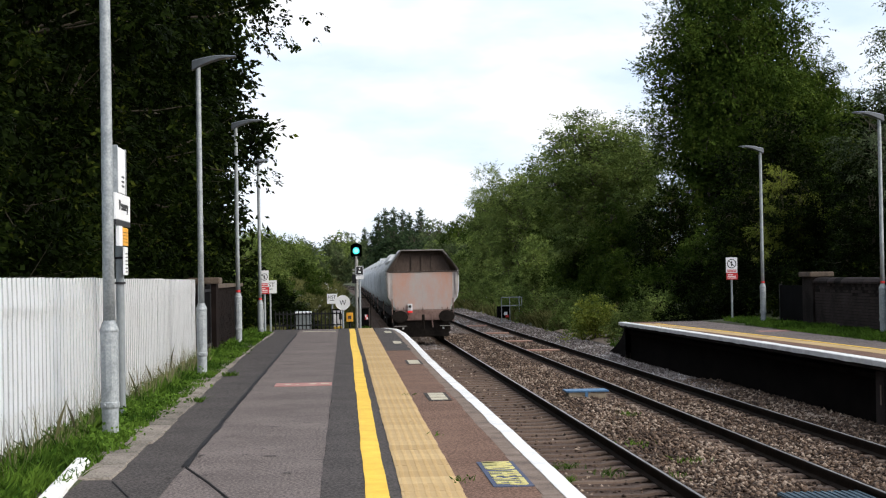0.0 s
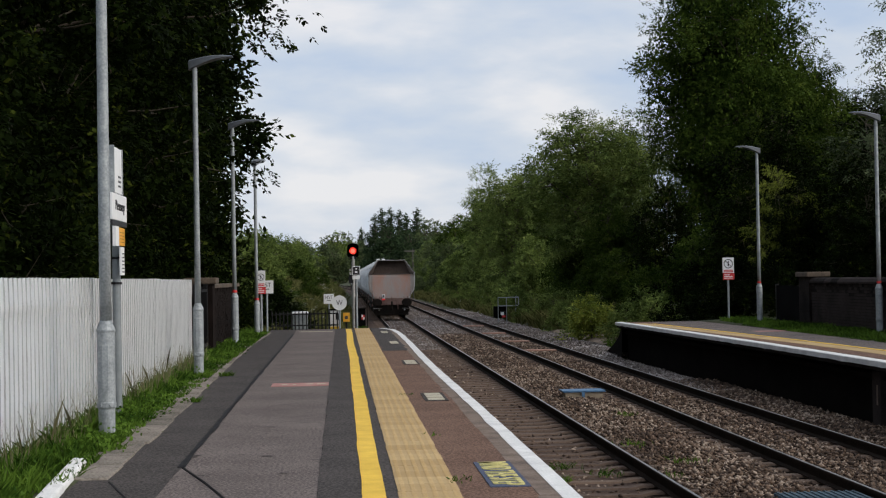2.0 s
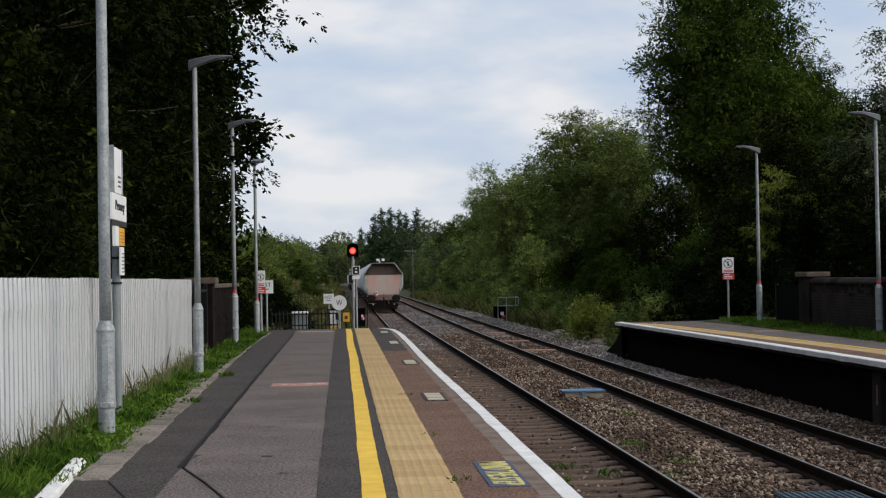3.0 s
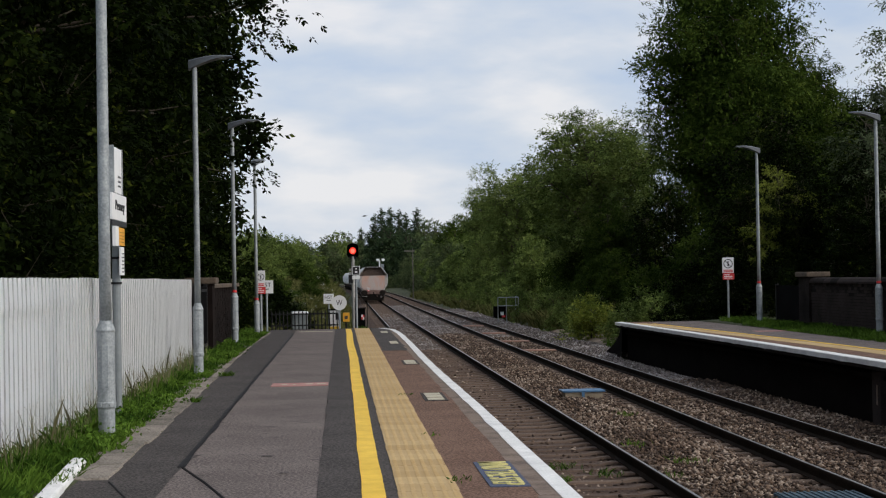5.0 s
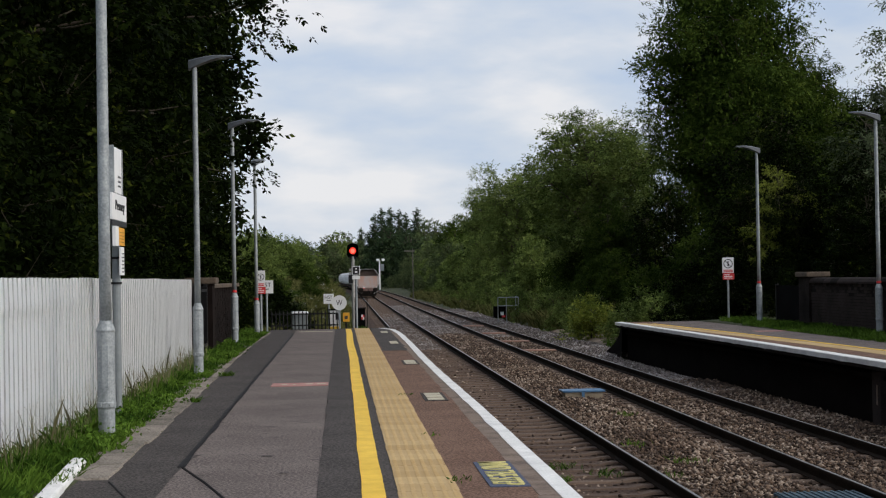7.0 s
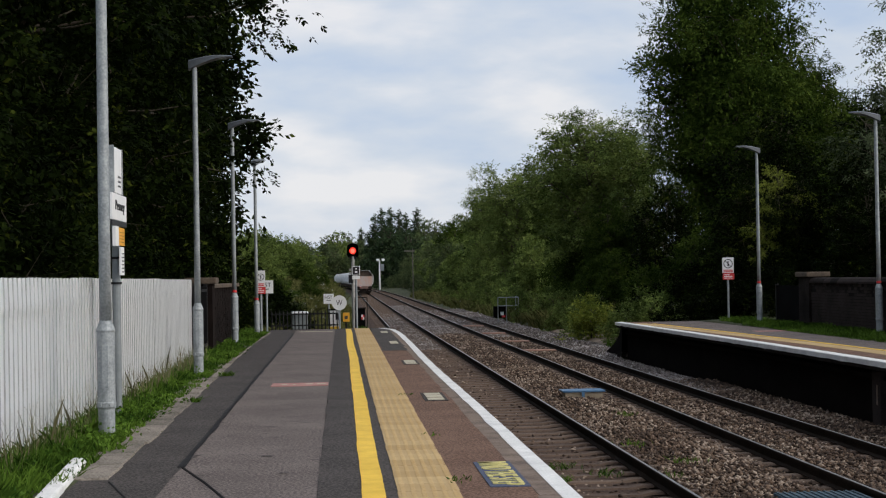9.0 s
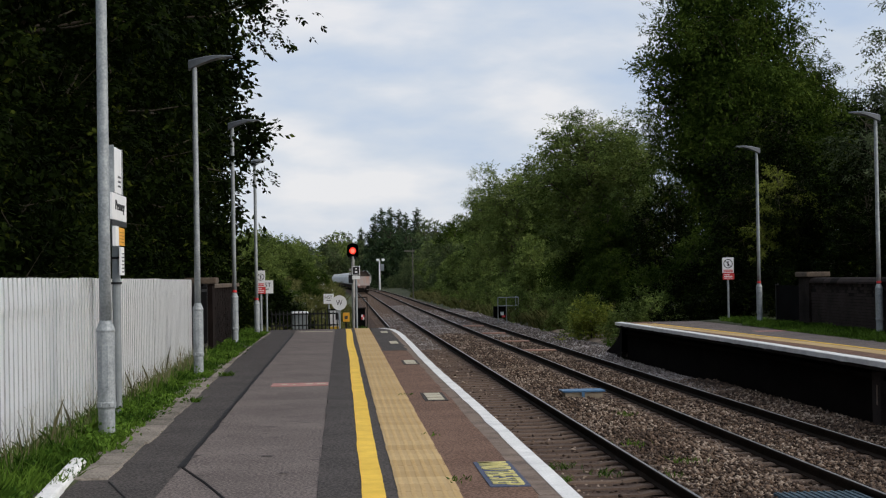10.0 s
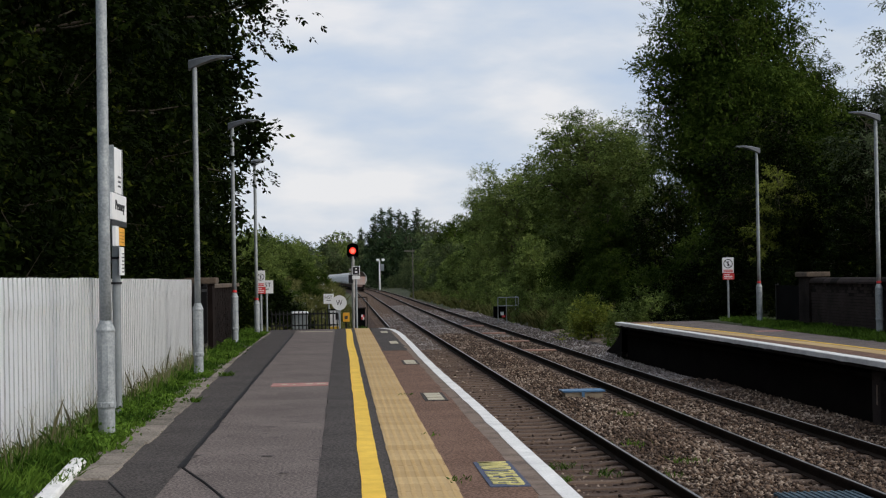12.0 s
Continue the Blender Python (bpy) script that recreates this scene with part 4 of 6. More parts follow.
def build_cabinets():
    c = thing("white_equipment_case", pose(-0.2, 51.3, 0), "small white trackside case with black window and yellow foot", "cabinet")
    part("body", box(bmesh.new(), -0.16, 0.16, 0, 0.25, -0.05, 0.52, 0.012), M_SIGNWHITE, c)
    part("roof", box(bmesh.new(), -0.19, 0.19, -0.04, 0.28, 0.52, 0.56, 0.01), M_TREAD, c, "dark flat roof")
    part("window", box(bmesh.new(), 0.02, 0.12, -0.012, 0, 0.24, 0.42, 0.003), M_SIGNBLACK, c, "black window")
    part("foot", box(bmesh.new(), -0.165, 0.165, -0.006, 0.256, -0.30, 0.04, 0.01), M_YELLOW, c, "yellow foot")
    o = thing("amber_phone_box", pose(0.14, 50.9, 0), "amber trackside telephone box on a post", "telephone box")
    part("body", box(bmesh.new(), -0.10, 0.10, 0, 0.14, 0.18, 0.45, 0.012), M_SIGNORANGE, o)
    part("symbol", boxed(-0.05, 0.05, -0.004, 0, 0.26, 0.36), M_HOOD, o)
    part("post", tube(bmesh.new(), (0, 0.1, -1.2), (0, 0.1, 0.2), 0.03), M_BLACK, o)
    g = thing("grey_location_case", pose(-1.44, 59, 0), "grey steel location case with pale sloped roof", "cabinet")
    part("body", box(bmesh.new(), -0.26, 0.26, 0, 0.45, -1.0, 0.26, 0.015), M_STEELGREY, g)
    part("roof", box(bmesh.new(), -0.28, 0.28, -0.08, 0.5, 0.26, 0.35, 0.03), M_SIGNWHITE, g, "pale roof")
    part("door", box(bmesh.new(), -0.22, 0.22, -0.012, 0, -0.9, 0.2, 0.004), M_STEELGREY, g)
    d = thing("signal_relay_case", pose(0.66, 56.5, 0.34), "dark relay case with red and white label plate", "cabinet")
    part("body", box(bmesh.new(), -0.13, 0.13, 0, 0.3, -1.6, 0.12, 0.01), M_TREAD, d)
    part("lid", box(bmesh.new(), -0.16, 0.16, -0.03, 0.33, 0.12, 0.16, 0.01), M_UNDER, d)
    for x0, x1, z0, z1, m in ((0.0, 0.05, -0.16, -0.08, M_SIGNWHITE), (0.05, 0.1, -0.16, -0.08, M_SIGNRED), (0.0, 0.05, -0.24, -0.16, M_SIGNRED), (0.05, 0.1, -0.24, -0.16, M_SIGNWHITE)):
        part("label_plate", boxed(x0, x1, -0.01, 0, z0, z1), m, d, "chequered plate")
    for x in (-0.2, 0.2):
        part("guard_rail", tube(bmesh.new(), (x, 0.3, -1.3), (x, 0.3, 0.5), 0.018, seg=6), M_UNDER, d)
    part("guard_rail", tube(bmesh.new(), (-0.2, 0.3, 0.5), (0.2, 0.3, 0.5), 0.018, seg=6), M_UNDER, d)
    r = thing("trackside_relay_case", pose(8.75, 91, -0.9), "dark trackside relay case with red and white plate inside a handrail", "cabinet")
    part("body", box(bmesh.new(), -0.55, 0.1, 0, 0.5, 0.1, 0.72, 0.02), M_TREAD, r)
    part("plate", boxed(-0.2, -0.02, -0.012, 0, 0.25, 0.42), M_SIGNWHITE, r)
    part("plate", boxed(-0.12, 0.05, -0.014, -0.002, 0.12, 0.25), M_SIGNRED, r)
    for z in (1.2, 0.75):
        part("handrail", tube(bmesh.new(), (-0.35, -0.2, z), (0.75, -0.2, z), 0.025, seg=6), M_GALV, r)
        part("handrail", tube(bmesh.new(), (0.75, -0.2, z), (0.75, 1.2, z), 0.025, seg=6), M_GALV, r)
    for x, y in ((-0.35, -0.2), (0.1, -0.2), (0.75, -0.2), (0.75, 1.2)):
        part("handrail_post", tube(bmesh.new(), (x, y, -0.4), (x, y, 1.2), 0.025, seg=6), M_GALV, r)
    part("footing", box(bmesh.new(), 0.45, 0.65, -0.3, -0.1, -0.1, 0.3, 0.01), M_COPING, r, "concrete footing")
    t = thing("timber_trough_box", pose(4.95, 34.6, -1.05), "low tan timber box with blue lid in the ballast", "box")
    part("body", box(bmesh.new(), -0.40, 0.38, 0, 0.5, -0.05, 0.12, 0.01), M_TAN, t)
    part("lid", box(bmesh.new(), -0.45, 0.43, -0.03, 0.6, 0.12, 0.155, 0.008), M_BLUE, t, "blue painted lid")
    part("strap", boxed(-0.06, 0.0, -0.04, -0.03, 0.0, 0.14), M_BLUE, t)
    b = thing("blue_cover_panel", pose(5.25, 18.3, -1.05), "dark blue-green ribbed cover panel lying in the ballast", "cover")
    part("panel", box(bmesh.new(), -0.45, 0.5, -0.5, 0.5, -0.02, 0.06, 0.01), M_TEAL, b)
    for i in range(12):
        part("rib", boxed(-0.43 + 0.078 * i, -0.40 + 0.078 * i, -0.48, 0.48, 0.06, 0.072), M_TEAL, b)


build_cabinets()

# boards between the rails of the far track
for y in (56.8, 65.0, 74.5, 86.0):
    t = thing("crossing_board", pose(FAR_X + bend(y), y, -1.075), "faded terracotta board laid between the rails", "board", "boards in the track")
    part("plank", box(bmesh.new(), -0.62, 0.62, -0.28, -0.01, 0.0, 0.05, 0.006), M_TERRACOTTA, t)
    part("plank", box(bmesh.new(), -0.62, 0.62, 0.01, 0.28, 0.0, 0.05, 0.006), M_TERRACOTTA, t)

slab = thing("white_stone_slab", pose(-2.08, 12.7, 0.045, 0, 3, 3.2), "broken white-painted stone slab beside the kerb", "stone")
part("slab", box(bmesh.new(), -0.06, 0.06, -1.6, 1.35, -0.12, 0.02, 0.02), M_EDGE, slab)


# ---- colour-light signal ----
def build_signal():
    s = thing("colour_light_signal", pose(0.43, 60.0, 0), "single-aspect railway signal with black head on a pale post", "signal")
    part("post", tube(bmesh.new(), (0, 0, -1.3), (0, 0, 2.25), 0.062, seg=14), M_POSTWHITE, s)
    part("bracket", box(bmesh.new(), -0.12, 0.12, -0.05, 0.2, 2.16, 2.26, 0.01), M_BLACK, s)
    # backboard with a round opening
    bm = bmesh.new()
    n = 32
    outer, inner = [], []
    for i in range(n):
        a = 2 * math.pi * i / n
        c, d = math.cos(a), math.sin(a)
        k = min(0.2 / max(abs(c), 1e-6), 0.27 / max(abs(d), 1e-6))
        k = min(k, 0.265)
        outer.append(bm.verts.new((c * k, 0, d * k)))
        inner.append(bm.verts.new((c * 0.125, 0, d * 0.125)))
    for i in range(n):
        bm.faces.new((outer[i], outer[(i + 1) % n], inner[(i + 1) % n], inner[i]))
    bmesh.ops.solidify(bm, geom=bm.faces[:], thickness=0.02)
    bmesh.ops.translate(bm, verts=bm.verts[:], vec=(0, 0, 2.45))
    head = part("backboard", bm, M_TREAD, s, "black backboard")
    part("casing", boxed(-0.17, 0.17, 0.22, 0.26, 2.24, 2.66), M_TREAD, head)
    bm = bmesh.new()
    for i in range(13):
        a0, a1 = math.pi * (i - 0.5) / 12, math.pi * (i + 0.5) / 12
        q = [bm.verts.new((math.cos(a) * 0.135, y, 2.45 + math.sin(a) * 0.135)) for a, y in ((a0, -0.01), (a1, -0.01), (a1, -0.2), (a0, -0.2))]
        bm.faces.new(q)
    bmesh.ops.solidify(bm, geom=bm.faces[:], thickness=0.004)
    part("visor", bm, M_BLACK, head, "black visor over the lens")
    # turning two-sided lens drum inside the head
    drum = part("lens_drum", lathe(bmesh.new(), [(0.05, -0.12), (0.05, 0.12)], 12), M_BLACK, s, "turning drum with a green and a red lens")
    drum.location = (0, 0.09, 2.45)
    for turn, glow, core in ((0, M_GREEN_GLOW, M_GREEN_CORE), (180, M_RED_GLOW, M_RED_CORE)):
        at = Matrix.Rotation(radians(turn), 4, "Z") @ Matrix.Translation((0, -0.055, 0)) @ FACE
        bm = bmesh.new()
        bmesh.ops.create_cone(bm, cap_ends=True, segments=28, radius1=0.12, radius2=0.12, depth=0.012, matrix=at)
        part("lens", bm, glow, drum, "glowing lens")
        bm = bmesh.new()
        bmesh.ops.create_cone(bm, cap_ends=True, segments=24, radius1=0.06, radius2=0.075, depth=0.02, matrix=at @ Matrix.Translation((0, 0, 0.004)))
        part("lens_core", bm, core, drum, "bright lens centre")
    for z in (1.5, 1.62, 1.74):
        part("side_box", box(bmesh.new(), -0.14, -0.06, -0.05, 0.05, z, z + 0.07, 0.008), M_POSTWHITE, s)
    part("bracket_box", box(bmesh.new(), -0.16, 0.02, -0.06, 0.08, 1.3, 1.6, 0.01), M_BLACK, s)
    return drum


SIGNAL_DRUM = build_signal()


def build_indicator():
    s = thing("indicator_plate_post", pose(0.45, 50.3, 0), "thin grey post with small black square indicator plate", "sign")
    part("post", tube(bmesh.new(), (0, 0, -0.4), (0, 0, 1.45), 0.032), M_GALV, s)
    p = sign_panel("plate", s, -0.115, 0.115, 1.57, 1.84, M_SIGNWHITE, -0.04)
    part("black_field", box(bmesh.new(), -0.1, 0.1, -0.058, -0.052, 1.585, 1.825, 0.002), M_SIGNBLACK, p)
    part("symbol_bar", boxed(-0.02, 0.02, -0.062, -0.058, 1.74, 1.78), M_SIGNWHITE, p)
    part("symbol_bar", boxed(-0.035, 0.035, -0.062, -0.058, 1.64, 1.69), M_SIGNWHITE, p)
    sign_panel("lower_plate", s, -0.115, 0.115, 1.45, 1.55, M_SIGNWHITE, -0.04)
    part("stem", tube(bmesh.new(), (0, 0, 1.4), (0, 0, 1.8), 0.03), M_GALV, s)


build_indicator()

pole = thing("telegraph_pole", pose(8.5, 200, -1), "old grey wooden telegraph pole with one crossarm", "pole")
part("pole", tube(bmesh.new(), (0, 0, -0.5), (0, 0, 5.8), 0.07, 0.05), M_WOODPOLE, pole)
part("crossarm", box(bmesh.new(), -1.0, 0.25, -0.06, 0.06, 5.45, 5.6, 0.01), M_WOODPOLE, pole)
post = thing("camera_mast", pose(8.0, 350, -0.4), "white trackside mast with twin lamp heads", "mast")
part("mast", tube(bmesh.new(), (0, 0, -1), (0, 0, 5.4), 0.17, 0.14), M_SIGNWHITE, post)
for dx in (-0.35, 0.75):
    part("mast_head", box(bmesh.new(), dx - 0.3, dx + 0.3, -0.4, 0.3, 5.2, 5.7, 0.1), M_SIGNWHITE, post)
part("bracket", box(bmesh.new(), 0.1, 0.9, -0.2, 0.2, 3.2, 4.6, 0.1), M_STEELGREY, post)


# ---- hopper wagons ----
WAGON_HALF = 7.0


def build_wagon():
    w = thing("hopper_wagon", pose(NEAR_X, 70, RAIL_Z), "pale grey bogie hopper wagon with rust-stained end and brown hood", "railway wagon", "hopper wagons of the train")
    L = WAGON_HALF
    cs = [(-0.98, 1.14), (-1.30, 1.66), (-1.35, 2.0), (-1.35, 2.62), (-0.80, 3.40), (0.80, 3.40), (1.35, 2.62), (1.35, 2.0), (1.30, 1.66), (0.98, 1.14)]
    bm = bmesh.new()
    sections = []
    for y, dip in ((-L + 0.35, 0.0), (-L + 1.5, 0.0), (-L + 2.3, 0.34), (0, 0.34), (L - 2.3, 0.34), (L - 1.5, 0.0), (L - 0.02, 0.0)):
        sections.append([bm.verts.new((x * (1 - 0.24 * dip) + (0.28 * dip / 0.34 if x == -0.80 else -0.28 * dip / 0.34 if x == 0.80 else 0) * -1, y, z - (dip if z > 3 else 0))) for x, z in cs])
    for a, b in zip(sections, sections[1:]):
        for i in range(10):
            bm.faces.new((a[i], a[(i + 1) % 10], b[(i + 1) % 10], b[i]))
    bm.faces.new(sections[0])
    bm.faces.new(sections[-1][::-1])
    bmesh.ops.recalc_face_normals(bm, faces=bm.faces[:])
    body = part("hopper_body", bm, M_HOPPER_GREY, w, "pale grey hopper body")
    # rear end plate below the hood
    ends = [(-0.98, 1.14), (-1.30, 1.66), (-1.35, 2.0), (-1.35, 2.60), (1.35, 2.60), (1.35, 2.0), (1.30, 1.66), (0.98, 1.14)]
    part("end_plate", sweep(bmesh.new(), ends, [(0, -L - 0.02, 0), (0, -L + 0.36, 0)]), M_HOPPER_END, w, "dusty grey end plate")
    for sg in (-1, 1):
        bm = sweep(bmesh.new(), [(sg * 0.004, 1.2), (sg * 1.0, 1.2), (sg * 1.12, 1.7), (sg * 1.12, 2.57), (sg * 0.004, 2.57)], [(0, -L - 0.032, 0), (0, -L - 0.018, 0)])
        part("end_panel", bm, M_HOPPER_RUST, w, "rust-streaked end sheet")
        part("corner_post", box(bmesh.new(), sg * 1.27 - 0.035, sg * 1.27 + 0.035, -L - 0.06, -L + 0.1, 1.75, 2.58, 0.01), M_HOPPER_END, w)
    part("end_sill", box(bmesh.new(), -1.03, 1.03, -L - 0.08, -L - 0.0, 1.12, 1.18, 0.006), M_HEADSTOCK, w)
    for x in (-0.72, 0.0, 0.72, 0.93, -0.93):
        part("end_bolt", boxed(x - 0.015, x + 0.015, -L - 0.1, -L - 0.05, 1.16, 1.27), M_HEADSTOCK, w)
    # hood: set-back brown panel, side wings and top rim
    bm = bmesh.new()
    q = [bm.verts.new(p) for p in ((-1.1, -L + 0.2, 2.63), (1.1, -L + 0.2, 2.63), (0.76, -L + 0.34, 3.39), (-0.76, -L + 0.34, 3.39))]
    bm.faces.new(q)
    hood = part("hood_panel", bm, M_HOOD, w, "brown rusted hood panel")
    for x in (-0.38, 0.0, 0.38):
        bm = box(bmesh.new(), x - 0.025, x + 0.025, -0.04, 0.025, 0.0, 0.77)
        bmesh.ops.transform(bm, matrix=Matrix.Translation((0, -L + 0.19, 2.62)) @ Matrix.Rotation(radians(-10), 4, "X"), verts=bm.verts[:])
        part("hood_rib", bm, M_HOOD, hood)
    part("hood_lower_rim", box(bmesh.new(), -1.3, 1.3, -L - 0.06, -L + 0.24, 2.58, 2.625, 0.012), M_HOOD, hood, "rusted lower rim")
    part("hood_top_rim", box(bmesh.new(), -0.82, 0.82, -L - 0.10, -L + 0.36, 3.385, 3.42, 0.008), M_RIM, hood, "dusty top rim")
    for s in (-1, 1):
        bm = bmesh.new()
        q = [bm.verts.new(p) for p in ((s * 1.37, -L - 0.06, 2.45), (s * 1.37, -L + 0.36, 2.45), (s * 1.36, -L + 0.36, 2.64), (s * 0.81, -L + 0.36, 3.41), (s * 0.81, -L - 0.10, 3.41), (s * 1.36, -L - 0.22, 2.68))]
        bm.faces.new((q[0], q[1], q[2], q[5]))
        bm.faces.new((q[5], q[2], q[3], q[4]))
        bmesh.ops.solidify(bm, geom=bm.faces[:], thickness=0.07)
        face = bmesh.new()
        face.faces.new([face.verts.new(p) for p in ((s * 1.1, -L + 0.2, 2.63), (s * 1.33, -L - 0.2, 2.64), (s * 0.79, -L - 0.09, 3.385), (s * 0.76, -L + 0.34, 3.385))])
        bmesh.ops.solidify(face, geom=face.faces[:], thickness=0.012)
        part("hood_cheek", face, M_CHEEK, hood, "dusty brown inner cheek of the hood, coloured as lit")
        part("hood_wing", bm, M_RIM, hood, "dusty side wing")
    # wide pale bulkheads behind the hood and at the front end
    for y0 in (-L + 0.5, -L + 1.55, L - 1.6, L - 0.3):
        bulk = [(-1.02, 1.14), (-1.36, 1.66), (-1.41, 2.0), (-1.41, 2.66), (-0.83, 3.43), (0.83, 3.43), (1.41, 2.66), (1.41, 2.0), (1.36, 1.66), (1.02, 1.14)]
        part("bulkhead_rib", sweep(bmesh.new(), bulk, [(0, y0, 0), (0, y0 + 0.14, 0)]), M_RIB, w, "pale stiffening rib round the hopper")
    # sloping end sheets above the bogies
    for sg in (-1, 1):
        for side in (-1, 1):
            part("slope_strut", tube(bmesh.new(), (side * 1.05, sg * (L - 0.3), 1.2), (side * 1.2, sg * (L - 2.0), 1.9), 0.05, seg=6), M_RIB, w, "pale sloping strut")
    # heap line and ribs along the sides
    part("top_rail", box(bmesh.new(), -1.11, -1.0, -L + 2.2, L - 2.2, 2.98, 3.06, 0.01), M_HOPPER_GREY, w)
    part("top_rail", box(bmesh.new(), 1.0, 1.11, -L + 2.2, L - 2.2, 2.98, 3.06, 0.01), M_HOPPER_GREY, w)
    part("hatch_ridge", box(bmesh.new(), -0.36, 0.36, -L + 1.0, -L + 1.8, 3.28, 3.42, 0.06), M_HOPPER_GREY, w)
    rib = None
    for s in (-1, 1):
        for i in range(5):
            y = -L + 2.6 + i * (2 * L - 5.2) / 4
            if rib is None:
                rib = sweep(bmesh.new(), [(0.95, 1.14), (1.29, 1.62), (1.34, 2.68), (1.2, 2.62), (1.16, 1.66), (0.9, 1.14)], [(0, -0.08, 0), (0, 0.08, 0)])
                me = bpy.data.meshes.new("side_rib")
                rib.to_mesh(me)
                rib.free()
                me.materials.append(M_RIB)
            ob = new("side_rib", me)
            ob.parent = w
            ob.matrix_basis = pose(0, y, 0, 0, 0, 0 if s > 0 else 180)
    # frame, headstock, buffers, coupling, bogies
    part("sole_bar", boxed(-1.15, -1.0, -L, L, 0.92, 1.14), M_UNDER, w)
    part("sole_bar", boxed(1.0, 1.15, -L, L, 0.92, 1.14), M_UNDER, w)
    part("underframe", boxed(-0.9, 0.9, -L + 0.2, L - 0.2, 0.85, 1.15), M_UNDER, w)
    for sg in (-1, 1):
        part("headstock", box(bmesh.new(), -1.03, 1.03, sg * (L + 0.04) - 0.06, sg * (L + 0.04) + 0.06, 0.78, 1.14, 0.01), M_HEADSTOCK, w, "brown dusty headstock")
        for x in (-0.87, 0.87):
            bm = tube(bmesh.new(), (x, sg * L, 0.93), (x, sg * (L + 0.42), 0.93), 0.10, seg=14)
            part("buffer_shank", bm, M_UNDER, w)
            bm = bmesh.new()
            bmesh.ops.create_cone(bm, cap_ends=True, segments=24, radius1=0.27, radius2=0.25, depth=0.05, matrix=Matrix.Translation((x, sg * (L + 0.44), 0.93)) @ Matrix.Diagonal((1.12, 1, 0.84, 1)) @ FACE)
            part("buffer_head", bm, M_UNDER, w, "dark oval buffer head")
        bm = box(bmesh.new(), -0.05, 0.05, sg * (L + 0.32) - 0.2, sg * (L + 0.32) + 0.1, 0.78, 1.0, 0.03)
        tube(bm, (0, sg * (L + 0.3), 0.82), (0.02, sg * (L + 0.33), 0.45), 0.035, seg=8)
        part("coupling_hook", bm, M_UNDER, w)
        part("brake_hose", tube(bmesh.new(), (0.33, sg * (L + 0.15), 0.95), (0.36, sg * (L + 0.2), 0.52), 0.025, seg=8), M_HEADSTOCK, w)
        part("step_iron", box(bmesh.new(), -1.16, -1.12, sg * L - 0.03, sg * L + 0.03, 0.7, 1.6, 0.005), M_HEADSTOCK, w)
        part("step_iron", box(bmesh.new(), 1.12, 1.16, sg * L - 0.03, sg * L + 0.03, 0.7, 1.6, 0.005), M_HEADSTOCK, w)
    for sg in (-1, 1):
        # Added dark block stands in for the shadow below the headstock.
        part("shadow_block", box(bmesh.new(), -0.98, 0.98, sg * (L - 0.1) - 0.12, sg * (L - 0.1) + 0.12, 0.16, 0.82, 0.03), M_UNDER, w)
        part("drip_plate", box(bmesh.new(), -1.1, -0.62, sg * (L + 0.3) - 0.08, sg * (L + 0.3) + 0.08, 0.56, 0.585, 0.005), M_RIM, w)
        part("drip_plate", box(bmesh.new(), 0.62, 1.1, sg * (L + 0.3) - 0.08, sg * (L + 0.3) + 0.08, 0.56, 0.585, 0.005), M_RIM, w)
    wheels = []
    for c in (-L + 1.75, L - 1.75):
        b = part("bogie", boxed(-0.9, 0.9, c - 0.25, c + 0.25, 0.45, 0.85), M_UNDER, w)
        for s in (-1, 1):
            bm = sweep(bmesh.new(), [(-0.06, 0.35), (-0.06, 0.62), (0.06, 0.62), (0.06, 0.35)], [(s * 1.0, c - 1.25, 0.0), (s * 1.0, c - 0.6, 0.05), (s * 1.0, c, 0.12), (s * 1.0, c + 0.6, 0.05), (s * 1.0, c + 1.25, 0)])
            part("bogie_frame", bm, M_UNDER, b)
        for dy in (-0.9, 0.9):
            bm = tube(bmesh.new(), (-0.95, 0, 0), (0.95, 0, 0), 0.07, seg=10)
            for s in (-1, 1):
                tube(bm, (s * 0.69, 0, 0), (s * 0.82, 0, 0), 0.42, seg=24)
                tube(bm, (s * 0.67, 0, 0), (s * 0.70, 0, 0), 0.45, seg=24)
            ax = part("wheelset", bm, M_UNDER, w, "steel wheelset")
            ax.location = (0, c + dy, 0.42)
            wheels.append(ax)
    return w, wheels


WAGON, WHEELS = build_wagon()
WAGON_PITCH = 14.9
TRAIN = [WAGON] + [copy_thing(WAGON, line_pose(NEAR_X, 70 + WAGON_PITCH * i)) for i in range(1, 15)]
lamp_root = thing("tail_lamp", pose(-0.48, -WAGON_HALF - 0.07, 1.2), "white portable tail lamp with red lens on the last wagon", "lamp")
lamp_root.parent = WAGON
for key in ("label", "category"):
    del lamp_root[key]
part("lamp_case", box(bmesh.new(), -0.09, 0.09, -0.12, 0.0, -0.06, 0.20, 0.02), M_SIGNWHITE, lamp_root)
bm = bmesh.new()
bmesh.ops.create_cone(bm, cap_ends=True, segments=18, radius1=0.055, radius2=0.05, depth=0.03, matrix=Matrix.Translation((0, -0.13, 0.10)) @ FACE)
part("lens", bm, M_SIGNBLACK, lamp_root, "dark lens")
part("lamp_foot", box(bmesh.new(), -0.09, 0.09, -0.125, 0.0, -0.13, -0.06, 0.01), M_TAIL_GLOW, lamp_root, "red glowing lower lens")
for x in (-0.75, 0.75):
    part("marker_light", box(bmesh.new(), x - 0.035, x + 0.035, -WAGON_HALF - 0.22, -WAGON_HALF - 0.18, 0.45, 0.52, 0.01), M_SIGNWHITE, WAGON, "small white end marker")


